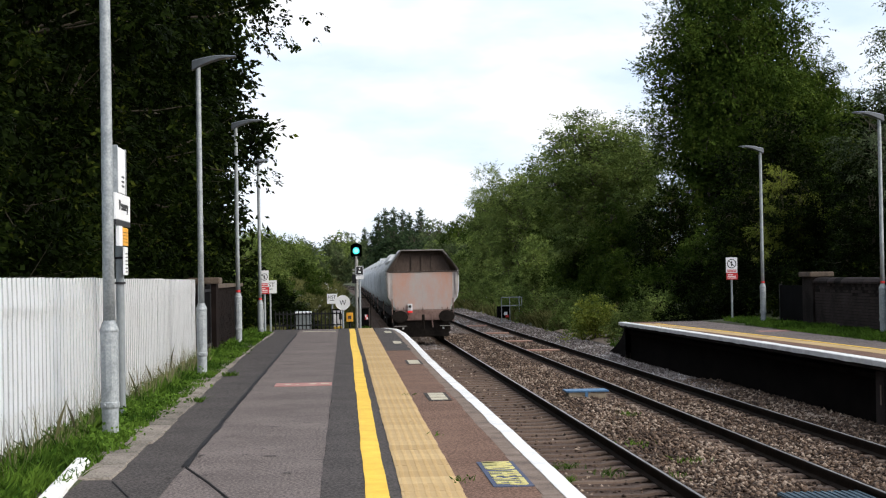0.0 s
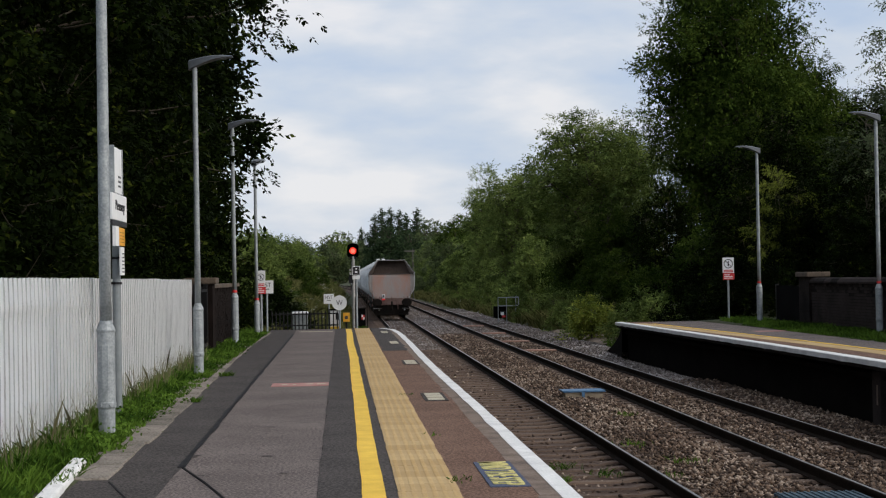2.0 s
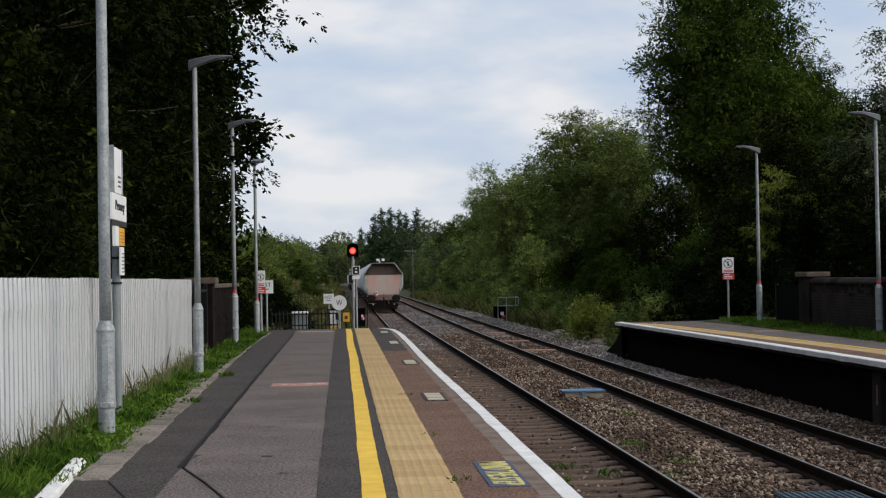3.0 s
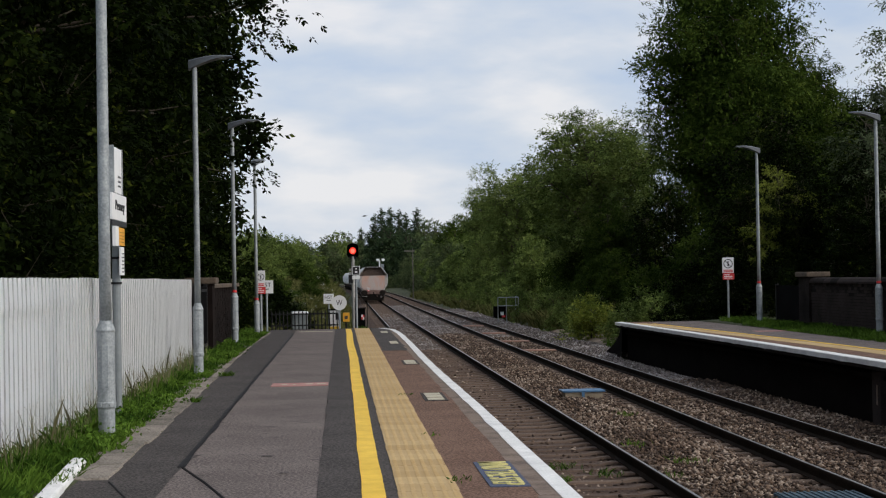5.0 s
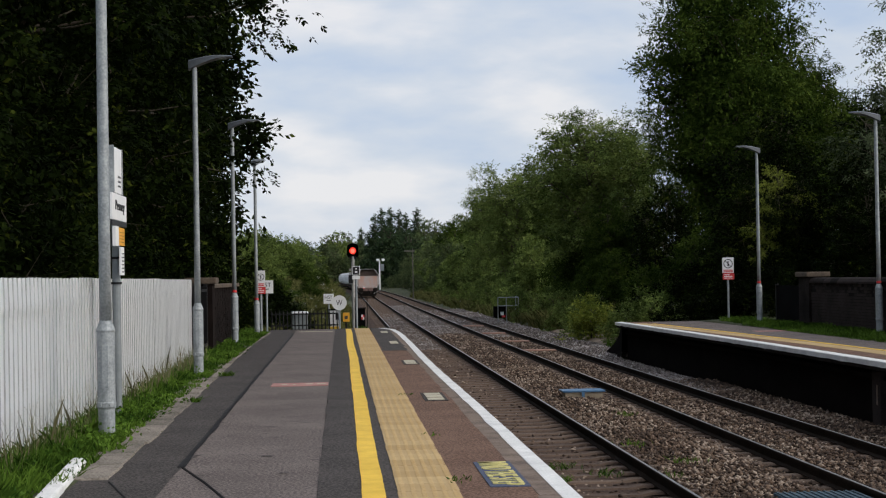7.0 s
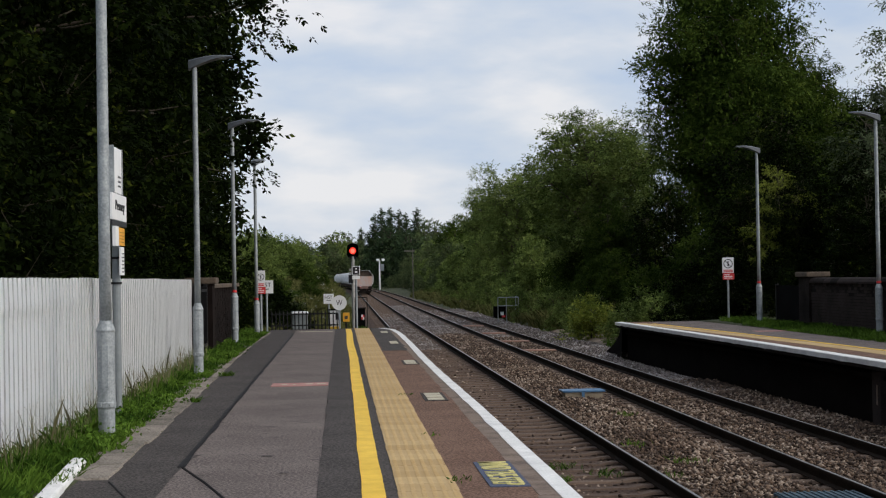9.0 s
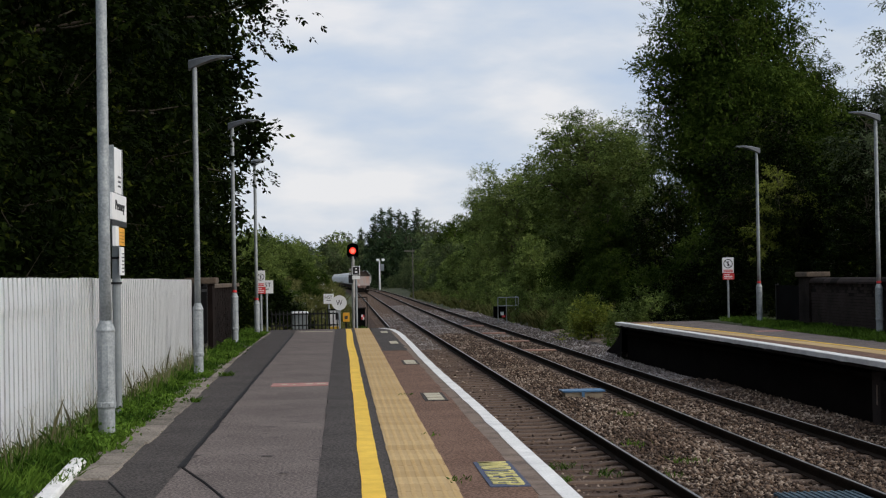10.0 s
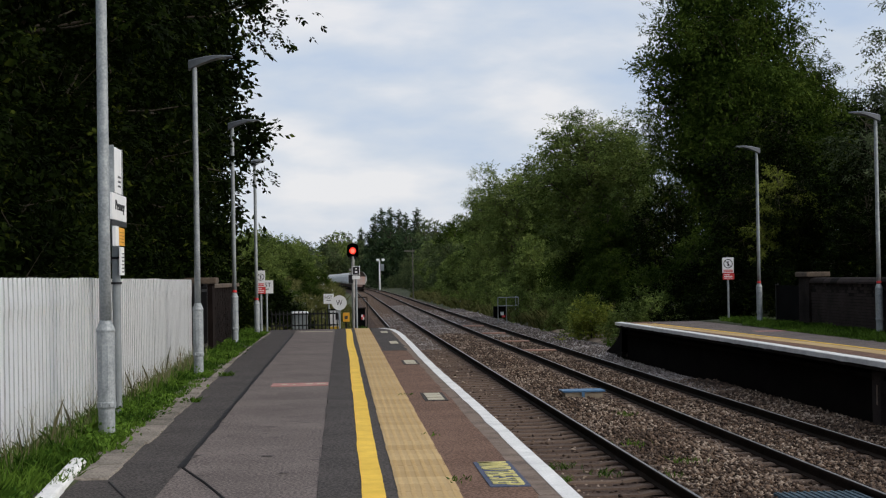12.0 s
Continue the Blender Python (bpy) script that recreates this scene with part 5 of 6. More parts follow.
def rear_at(t):
    return 63.4 + 20.8 * t - 0.1 * t * t - 5.2 * math.sin(math.pi * min(t, 5) / 5) ** 2


def drive_train():
    for i, wagon in enumerate(TRAIN):
        rows = [(k * 0.25, line_pose(NEAR_X - 0.14, rear_at(k * 0.25) + WAGON_HALF + 0.05 + WAGON_PITCH * i)) for k in range(49)]
        walk(wagon, rows)
    for ax in WHEELS:
        x, y, z = ax.location
        walk(ax, [(k / 40, pose(x, y, z, -math.degrees((rear_at(k / 40) - 63.4) / 0.42))) for k in range(481)])


def turn_signal():
    x, y, z = SIGNAL_DRUM.location
    walk(SIGNAL_DRUM, [(0, pose(x, y, z)), (1.0, pose(x, y, z)), (1.04, pose(x, y, z)), (1.07, pose(x, y, z, 0, 0, 60)), (1.1, pose(x, y, z, 0, 0, 120)), (1.14, pose(x, y, z, 0, 0, 180)), (1.3, pose(x, y, z, 0, 0, 180)), (12, pose(x, y, z, 0, 0, 180))])


# ---- bird ----
def build_bird():
    b = thing("bird", pose(0, 90, 5), "small dark bird in level flight", "bird")
    body = bmesh.new()
    bmesh.ops.create_uvsphere(body, u_segments=12, v_segments=8, radius=0.045, matrix=Matrix.Diagonal((2.6, 0.8, 0.8, 1)))
    tube(body, (-0.11, 0, 0), (-0.15, 0, -0.005), 0.012, 0.001, seg=6)
    part("body", body, M_BIRD, b, smooth=True)
    tail = bmesh.new()
    q = [tail.verts.new(p) for p in ((0.1, -0.02, 0), (0.2, -0.035, 0), (0.2, 0.035, 0), (0.1, 0.02, 0))]
    tail.faces.new(q)
    bmesh.ops.solidify(tail, geom=tail.faces[:], thickness=0.006)
    part("tail", tail, M_BIRD, b)
    wings = []
    for s in (-1, 1):
        bm = bmesh.new()
        pts = [(-0.045, 0), (-0.055, 0.08), (-0.03, 0.17), (0.04, 0.26), (0.05, 0.17), (0.055, 0.07), (0.05, 0)]
        bm.faces.new([bm.verts.new((x, s * y, 0.02 * math.sin(y * 9))) for x, y in pts])
        bmesh.ops.solidify(bm, geom=bm.faces[:], thickness=0.008)
        w = part("wing", bm, M_BIRD, b)
        wings.append((w, s))
    return b, wings


BIRD, WINGS = build_bird()


def bird_place(px, py):
    """On the upright plane 90 m up the line, from where the view shows the bird."""
    x = 90 * ((px - 784) / 3000 + 0.0605)
    return pose(x, 90, 1.5 + (489 - 0.0168 * (px - 784) - py) / 3000 * 90, 0, -6, -20)


def fly_bird():
    walk(BIRD, [(0, bird_place(2200, 470)), (2.5, bird_place(1400, 440)), (4.0, bird_place(930, 420)), (4.8, bird_place(695, 396)), (5.0, bird_place(645.7, 382.6)), (5.2, bird_place(596, 369.7)), (5.4, bird_place(553, 361)),
                (5.6, bird_place(517, 354.5)), (5.8, bird_place(487, 354)), (6.0, bird_place(455, 352)), (6.5, bird_place(370, 345)), (8, bird_place(120, 330)), (12, bird_place(-600, 300))])
    for w, s in WINGS:
        walk(w, [(k * 0.1, pose(0, 0, 0, s * (-25 + 28 * math.sin(k * 1.9)))) for k in range(121)])


# ---- trees and plants ----
def leaf_soup(name, centres, sizes, rng, droop=0.3, narrow=0.6):
    """Diamond leaves, one four-cornered face each."""
    n = len(centres)
    a = rng.normal(size=(n, 3))
    a[:, 2] = a[:, 2] * 0.6 - droop
    a /= np.linalg.norm(a, axis=1)[:, None]
    b = np.cross(a, rng.normal(size=(n, 3)))
    b /= np.linalg.norm(b, axis=1)[:, None] + 1e-9
    s = sizes[:, None]
    v = np.stack([centres - a * s * 0.5, centres + b * s * narrow * 0.5 + a * s * 0.08, centres + a * s * 0.5, centres - b * s * narrow * 0.5 + a * s * 0.08], 1)
    return soup(name, v.reshape(-1, 3), np.arange(4 * n).reshape(n, 4))


def spray_soup(name, at, way, up, length, leaf, rng, pairs=3, narrow=0.42, filler=None, filler_size=None):
    """Leafy twigs: along each one, pairs of pointed leaves and a last leaf at the tip."""
    n = len(at)
    way = way / (np.linalg.norm(way, axis=1)[:, None] + 1e-9)
    side = np.cross(way, up)
    side /= np.linalg.norm(side, axis=1)[:, None] + 1e-9
    face = np.cross(side, way)
    out = []
    for k in range(pairs * 2 + 1):
        t = 1.0 if k == pairs * 2 else (k // 2 + 0.35) / pairs
        sg = 0.0 if k == pairs * 2 else (1 if k % 2 else -1)
        d = way * (1.0 if sg == 0 else 0.55) + side * sg * 0.85 + rng.normal(size=(n, 3)) * 0.28
        d[:, 2] -= 0.18
        d /= np.linalg.norm(d, axis=1)[:, None]
        b = np.cross(d, face + rng.normal(size=(n, 3)) * 0.45)
        b /= np.linalg.norm(b, axis=1)[:, None] + 1e-9
        s = (leaf * rng.uniform(0.7, 1.25, n))[:, None]
        root = at + way * (length * t)[:, None] + rng.normal(size=(n, 3)) * (0.12 * leaf)
        out.append(np.stack([root, root + d * s * 0.45 + b * s * narrow * 0.5, root + d * s, root + d * s * 0.45 - b * s * narrow * 0.5], 1))
    v = np.concatenate(out).reshape(-1, 3)
    if filler is not None:
        m = len(filler)
        a = rng.normal(size=(m, 3))
        a /= np.linalg.norm(a, axis=1)[:, None]
        b = np.cross(a, rng.normal(size=(m, 3)))
        b /= np.linalg.norm(b, axis=1)[:, None] + 1e-9
        z = filler_size[:, None]
        v = np.concatenate([v, np.stack([filler - a * z * 0.5, filler + b * z * 0.32, filler + a * z * 0.5, filler - b * z * 0.32], 1).reshape(-1, 3)])
    return soup(name, v, np.arange(len(v)).reshape(-1, 4))


def crown_points(rng, lobes, count, tight=0.13, inner=0.12, per=26):
    """Twig places and their ways: clumps spread over the skins of the lobes, and single leaves within."""
    vol = np.array([r[0] * r[1] + r[1] * r[2] + r[0] * r[2] for _, r in lobes])
    share = np.maximum(8, (count * vol / vol.sum()).astype(int))
    pts, ways, deep, hubs = [], [], [], []
    for (c, r), num in zip(lobes, share):
        c, r = np.array(c), np.array(r)
        k = max(6, num // per)
        d = rng.normal(size=(k, 3))
        d[:, 2] += 0.25
        d /= np.linalg.norm(d, axis=1)[:, None]
        hub = c + d * r * rng.uniform(0.6, 1.02, (k, 1))
        pick = rng.integers(0, k, num)
        sp = rng.uniform(0.6, 1.5, k)[pick][:, None] * tight * r.mean()
        o = rng.normal(size=(num, 3))
        o /= np.linalg.norm(o, axis=1)[:, None]
        p = hub[pick] + o * rng.random((num, 1)) ** 0.6 * sp * np.array([1.7, 1.7, 1.0])
        pts.append(p)
        ways.append(o * 0.7 + d[pick] * 0.7 + rng.normal(size=(num, 3)) * 0.3)
        hubs.append(hub[:7])
        m = int(num * 7 * inner)
        q = rng.normal(size=(m, 3))
        q /= np.linalg.norm(q, axis=1)[:, None]
        deep.append(c + q * r * rng.uniform(0.0, 0.75, (m, 1)))
    return np.concatenate(pts), np.concatenate(ways), np.concatenate(deep), hubs


def tree_meshes(name, seed, height, radius, low, lobes_n, count, leaf, top=1.0, shape="round", trunk=0.25, inner=0.14, tight=0.13, droop=0.35, narrow=0.42, long=2.2):
    """Trunk and crown meshes. low: where the crown begins, as a share of the height."""
    rng = np.random.default_rng(seed)
    lobes = []
    z0, z1 = height * low, height
    for i in range(lobes_n):
        t = (i + 0.5) / lobes_n
        z = z0 + (z1 - z0) * t
        if shape == "round":
            env = radius * math.sqrt(max(0.05, 1 - (2 * t - 0.9) ** 2 * 0.9)) * (0.75 + 0.25 * top)
        elif shape == "tall":
            env = radius * (1.0 - 0.55 * t) * (0.75 + 0.5 * math.sin(math.pi * t))
        elif shape == "dome":
            env = radius * (0.62 + 0.38 * t / 0.6 if t < 0.6 else math.sqrt(max(0.12, 1 - ((t - 0.6) / 0.5) ** 2)))
        elif shape == "cone":
            env = radius * (1.0 - 0.78 * t)
        else:
            env = radius * math.sqrt(max(0.1, 1 - t * t))
        a = i * 2.399 + rng.uniform(-0.5, 0.5)
        lr = env * rng.uniform(0.36, 0.58) + radius * 0.05
        d = max(0, env - lr) * rng.uniform(0.7, 1.1)
        lobes.append(((d * math.cos(a), d * math.sin(a), min(z, height - lr * 0.6)), (lr, lr, lr * rng.uniform(0.6, 0.95))))
    for i in range(max(2, lobes_n // 5)):
        z = z0 + (z1 - z0) * (0.2 + 0.6 * i / max(1, lobes_n // 5))
        lobes.append(((0, 0, z), (radius * 0.5, radius * 0.5, (z1 - z0) * 0.2)))
    p, way, deep, hubs = crown_points(rng, lobes, count // 7, tight, inner)
    p[:, 2] = np.where(p[:, 2] < 0.05, np.abs(p[:, 2]) * 0.3 + 0.05, p[:, 2])
    deep[:, 2] = np.where(deep[:, 2] < 0.05, np.abs(deep[:, 2]) * 0.3 + 0.05, deep[:, 2])
    way[:, 2] -= droop
    up = rng.normal(size=p.shape) * 0.35 + np.array([0, 0, 1.0])
    crown = spray_soup(name + "_crown", p, way, up, leaf * long * rng.uniform(0.6, 1.2, len(p)), leaf, rng, narrow=narrow, filler=deep, filler_size=rng.uniform(0.9, 1.4, len(deep)) * leaf)
    bm = bmesh.new()
    spine = [Vector((0, 0, -0.4))]
    for i in range(1, 6):
        spine.append(Vector((rng.uniform(-0.05, 0.05) * i * radius * 0.3, rng.uniform(-0.05, 0.05) * i * radius * 0.3, height * 0.85 * i / 5)))
    for i in range(5):
        tube(bm, spine[i], spine[i + 1], trunk * (1 - 0.18 * i), trunk * (1 - 0.18 * (i + 1)), seg=9, caps=i == 0)
    for (c, r), ends in zip(lobes, hubs):
        c = Vector(c)
        f = max(0.25, min(0.95, c.z / (height * 0.85) - 0.18)) * 5
        i = min(4, int(f))
        root = spine[i].lerp(spine[i + 1], f - i)
        mid = root.lerp(c, 0.55) + Vector((0, 0, -0.08 * (c - root).length))
        tube(bm, root, mid, trunk * 0.34, trunk * 0.2, seg=6, caps=False)
        tube(bm, mid, c, trunk * 0.2, trunk * 0.08, seg=6, caps=False)
        for e in ends:
            e = Vector(e)
            e.z = max(e.z, 0.05)
            knee = mid.lerp(c, 0.7).lerp(e, 0.55) + Vector(rng.normal(size=3)) * 0.06 * r[0]
            tube(bm, mid.lerp(c, 0.7), knee, trunk * 0.1, trunk * 0.05, seg=4, caps=False)
            tube(bm, knee, e, trunk * 0.05, trunk * 0.015, seg=4, caps=False)
    tm = bpy.data.meshes.new(name + "_trunk")
    bm.to_mesh(tm)
    bm.free()
    tm.materials.append(M_BARK)
    return tm, crown


def plant(name, meshes, mat, x, y, z, size, turn, label, category="tree", group="", squash=1.0):
    ob = thing(name, Matrix.LocRotScale((x, y, z), Euler((0, 0, radians(turn))), (size, size, size * squash)), label, category, group)
    put("trunk", meshes[0], M_BARK, ob)
    c = new("crown", meshes[1])
    c.parent = ob
    if not meshes[1].materials:
        meshes[1].materials.append(mat)
    if meshes[1].materials[0] != mat:
        c.material_slots[0].link = "OBJECT"
        c.material_slots[0].material = mat
    return ob


def gz(x, y):
    return ground_z(x, y) - 0.05


BIG_A = tree_meshes("sycamore", 11, 17.5, 7.0, 0.10, 34, 118000, 0.135, trunk=0.42, inner=0.3, tight=0.15, narrow=0.6, long=1.6)
BIG_B = tree_meshes("lime", 12, 17.0, 6.6, 0.08, 32, 112000, 0.13, trunk=0.38, inner=0.3, tight=0.15, narrow=0.6, long=1.6)
BACK = tree_meshes("back_tree", 21, 17.0, 6.8, 0.05, 28, 50000, 0.235, trunk=0.38, inner=0.3, narrow=0.6)
ASH = tree_meshes("ash", 13, 14.8, 5.3, 0.10, 42, 112000, 0.17, shape="dome", trunk=0.34, tight=0.17, inner=0.45, narrow=0.36)
MIDDLE = tree_meshes("willow", 14, 10.4, 4.5, 0.22, 26, 60000, 0.15, trunk=0.22, inner=0.1, tight=0.16, shape="dome", narrow=0.36)
FILL = tree_meshes("thicket", 15, 8.5, 3.8, 0.02, 24, 26000, 0.17, shape="bush", trunk=0.18, inner=0.3, tight=0.15)
FILL_FAR = tree_meshes("far_thicket", 22, 8.5, 3.8, 0.02, 20, 12000, 0.3, shape="bush", trunk=0.18, inner=0.2, tight=0.16)
SHRUB = tree_meshes("shrub", 16, 3.6, 2.6, 0.0, 16, 12000, 0.16, shape="bush", trunk=0.08, droop=0.0)
LOW = tree_meshes("bramble", 17, 1.7, 1.6, 0.0, 12, 4600, 0.13, shape="bush", trunk=0.04, droop=-0.1)
FAR_ROUND = tree_meshes("far_round", 18, 13.0, 6.4, 0.02, 26, 9000, 0.5, shape="bush", trunk=0.35, tight=0.2, narrow=0.6, long=1.4)
FAR_CONE = tree_meshes("far_cone", 19, 15.0, 3.6, 0.05, 34, 8000, 0.38, shape="cone", trunk=0.3, tight=0.2, narrow=0.5, long=1.5)
SPARSE = tree_meshes("birch", 20, 9.5, 3.2, 0.2, 18, 17000, 0.115, trunk=0.12, inner=0.0, tight=0.18, droop=0.8, long=3.0)

DARK = "dark green broadleaf tree overhanging the white fence"
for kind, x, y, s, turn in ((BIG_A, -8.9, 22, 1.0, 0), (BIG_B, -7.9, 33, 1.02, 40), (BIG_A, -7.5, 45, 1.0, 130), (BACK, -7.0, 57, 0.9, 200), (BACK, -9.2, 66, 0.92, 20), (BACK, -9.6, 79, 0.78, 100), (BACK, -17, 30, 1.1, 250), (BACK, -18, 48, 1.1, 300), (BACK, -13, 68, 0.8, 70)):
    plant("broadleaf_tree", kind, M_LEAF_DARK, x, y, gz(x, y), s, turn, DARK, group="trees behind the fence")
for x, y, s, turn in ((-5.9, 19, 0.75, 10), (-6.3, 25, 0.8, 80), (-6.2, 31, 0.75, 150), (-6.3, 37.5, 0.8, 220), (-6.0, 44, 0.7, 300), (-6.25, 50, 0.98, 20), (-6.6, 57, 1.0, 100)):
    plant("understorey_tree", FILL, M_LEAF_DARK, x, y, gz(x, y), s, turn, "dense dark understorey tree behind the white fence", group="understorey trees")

for kind, mat, x, y, s, turn, sq, label in (
        (ASH, M_LEAF, 18.4, 80, 0.98, 0, 1.06, "tall dark green ash tree behind the opposite platform"),
        (ASH, M_LEAF, 23.6, 86, 0.8, 140, 1.0, "tall ash tree partly hidden by its neighbour"),
        (MIDDLE, M_LEAF, 28.0, 90, 1.0, 30, 1.0, "broad dark green tree on the bank"),
        (MIDDLE, M_LEAF_MID, 13.9, 92, 1.14, 60, 0.82, "round-topped willow with gaps of sky in its crown"),
        (MIDDLE, M_LEAF, 16.4, 99, 1.02, 250, 0.88, "broad dark tree between the willow and the ash"),
        (MIDDLE, M_LEAF_MID, 12.6, 122, 0.9, 200, 1.0, "grey-green willow on the railway bank"),
        (MIDDLE, M_LEAF_MID, 13.6, 150, 0.85, 20, 1.0, "dark green tree on the railway bank"),
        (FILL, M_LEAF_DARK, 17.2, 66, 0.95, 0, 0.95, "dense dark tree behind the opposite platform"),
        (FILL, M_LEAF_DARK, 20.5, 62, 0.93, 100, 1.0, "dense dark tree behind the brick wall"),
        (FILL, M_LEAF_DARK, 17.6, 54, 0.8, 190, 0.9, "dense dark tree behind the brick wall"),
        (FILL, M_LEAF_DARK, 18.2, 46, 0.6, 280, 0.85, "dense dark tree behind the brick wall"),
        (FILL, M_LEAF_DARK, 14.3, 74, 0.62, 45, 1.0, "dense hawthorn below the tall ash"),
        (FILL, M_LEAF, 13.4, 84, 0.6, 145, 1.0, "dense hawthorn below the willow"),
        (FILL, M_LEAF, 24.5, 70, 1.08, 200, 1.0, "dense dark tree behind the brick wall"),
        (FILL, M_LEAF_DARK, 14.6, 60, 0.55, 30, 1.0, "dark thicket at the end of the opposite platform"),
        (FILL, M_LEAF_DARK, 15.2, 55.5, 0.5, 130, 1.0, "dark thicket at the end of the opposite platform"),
        (FILL, M_LEAF_DARK, 15.6, 49, 0.55, 230, 0.9, "dark thicket behind the added black panel"),
        (SPARSE, M_LEAF_GREY, 17.6, 50.5, 1.05, 0, 1.0, "birch with hanging pale leaves"),
        (SPARSE, M_LEAF_LIGHT, 14.75, 56, 0.5, 0, 1.0, "young tree with yellow-green leaves")):
    plant("bank_tree", kind, mat, x, y, gz(x, y), s, turn, label, squash=sq)

rng_p = np.random.default_rng(5)
for i in range(30):
    y = 62 + i * 7.6
    x = (12.4 if y < 80 else 13.0) + rng_p.uniform(-0.4, 1.6) + bend(y)
    s = rng_p.uniform(0.7, 1.15) * (1.0 if y > 75 else 0.8)
    plant("bank_shrub", SHRUB, M_LEAF if y < 110 else M_LEAF_MID, x, y, gz(x, y), s, rng_p.uniform(0, 360), "green hawthorn shrub on the railway bank", "shrub", "shrubs on the bank")
for i in range(9):
    y = 120 + i * 15
    x = 15.5 + rng_p.uniform(-0.8, 2) + bend(y)
    plant("bank_thicket", FILL_FAR, M_LEAF_MID if i % 2 else M_LEAF, x, y, gz(x, y), rng_p.uniform(0.75, 1.1), rng_p.uniform(0, 360), "dense green thicket along the railway bank", "tree", "thickets on the bank")
for i in range(14):
    y = 185 + i * 13
    x = 10.8 + rng_p.uniform(0, 3.2) + bend(y)
    plant("bank_shrub", SHRUB, M_LEAF_FAR, x, y, gz(x, y) - 0.2, rng_p.uniform(0.55, 0.9), rng_p.uniform(0, 360), "green hawthorn shrub on the railway bank", "shrub", "shrubs on the bank")
for i in range(12):
    y = 205 + i * 17
    x = 12.0 + rng_p.uniform(-0.5, 4) + bend(y) + (2 if y > 320 else 0)
    plant("bank_thicket", FILL_FAR, M_LEAF_FAR, x, y, gz(x, y) - 0.3, rng_p.uniform(0.5, 0.85), rng_p.uniform(0, 360), "dense green thicket along the railway bank", "tree", "thickets on the bank")
for x, y, s in ((10.3, 61, 0.7), (10.2, 72, 0.7), (11.0, 60, 0.9), (10.5, 84, 0.9), (10.2, 100, 0.9), (10.6, 108, 1.0), (9.9, 76, 0.6)):
    plant("bramble", LOW, M_LEAF_MID, x, y, gz(x, y), s, x * 90, "low bramble bush beside the ballast", "shrub", "brambles by the track")
# The same bramble in the shade-darkened leaf colour.
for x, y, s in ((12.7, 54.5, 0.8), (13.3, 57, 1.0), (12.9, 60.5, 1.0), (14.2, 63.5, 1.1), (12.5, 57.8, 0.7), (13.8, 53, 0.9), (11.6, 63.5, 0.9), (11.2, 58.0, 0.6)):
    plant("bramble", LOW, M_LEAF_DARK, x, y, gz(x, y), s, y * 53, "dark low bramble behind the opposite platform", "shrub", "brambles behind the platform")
for i in range(20):
    y = 68 + i * 7.5
    x = 9.9 + rng_p.uniform(-0.3, 1.6) + bend(y)
    plant("bramble", LOW, M_LEAF_MID, x, y, gz(x, y), rng_p.uniform(0.5, 0.95), rng_p.uniform(0, 360), "low bramble bush beside the ballast", "shrub", "brambles by the track")
plant("buddleia", LOW, M_LEAF_LIGHT, 9.55, 64.5, gz(9.55, 64.5), 0.85, 20, "bright pale green bush by the platform end", "shrub")

for x, y, s, m in ((-5.0, 66, 1.0, M_LEAF), (-6.6, 76, 1.25, M_LEAF_MID), (-4.4, 84, 0.9, M_LEAF_MID), (-7.4, 92, 1.2, M_LEAF), (-5.2, 102, 1.0, M_LEAF_MID), (-8.6, 112, 1.35, M_LEAF), (-5.4, 122, 1.05, M_LEAF_MID), (-4.2, 136, 1.15, M_LEAF),
                   (-7.8, 140, 1.35, M_LEAF_MID), (-4.0, 152, 1.1, M_LEAF), (-8.4, 165, 1.4, M_LEAF), (-4.6, 172, 1.1, M_LEAF_MID), (-6.0, 60, 1.1, M_LEAF_DARK), (-8.6, 72, 1.5, M_LEAF_DARK)):
    plant("hedge_bush", SHRUB, M_LEAF_MID, x, y, gz(x, y), s * (1.0 if y < 75 else 0.84), y * 37, "rounded olive-green hedge bush beside the line", "shrub", "hedge bushes")
for x, y, s in ((-2.6, 62, 0.9), (-3.6, 57, 1.0), (-1.6, 64, 0.6), (-3.2, 72, 0.9), (-2.2, 70, 0.7), (-2.9, 80, 0.8), (-1.6, 90, 0.6), (-2.4, 104, 0.8), (-1.5, 118, 0.7)):
    plant("bramble", LOW, M_LEAF_DARK if y < 75 else M_LEAF, x, y, gz(x, y), s, y * 31, "low green bush on the grassy bank", "shrub", "brambles by the track")

# far woods
def far_tree(kind, mat, px, py, y, label, size=None, sink=0.0):
    """A far tree whose top stands at a given bearing and height over the horizon."""
    x = y * ((px - 784) / 3000 + 0.0605)
    top = 1.5 + (489 - 0.0168 * (px - 784) - py) / 3000 * y
    full = 13.0 if kind is FAR_ROUND else 15.0
    top -= (0.0 if kind is FAR_CONE else 0.04) * abs(top)
    z = min(gz(x, y), top - full * 0.25)
    s = (top - z) / full
    return plant("distant_tree", kind, mat, x, y, z, s, px * 13.7, label, "tree", "distant woods")


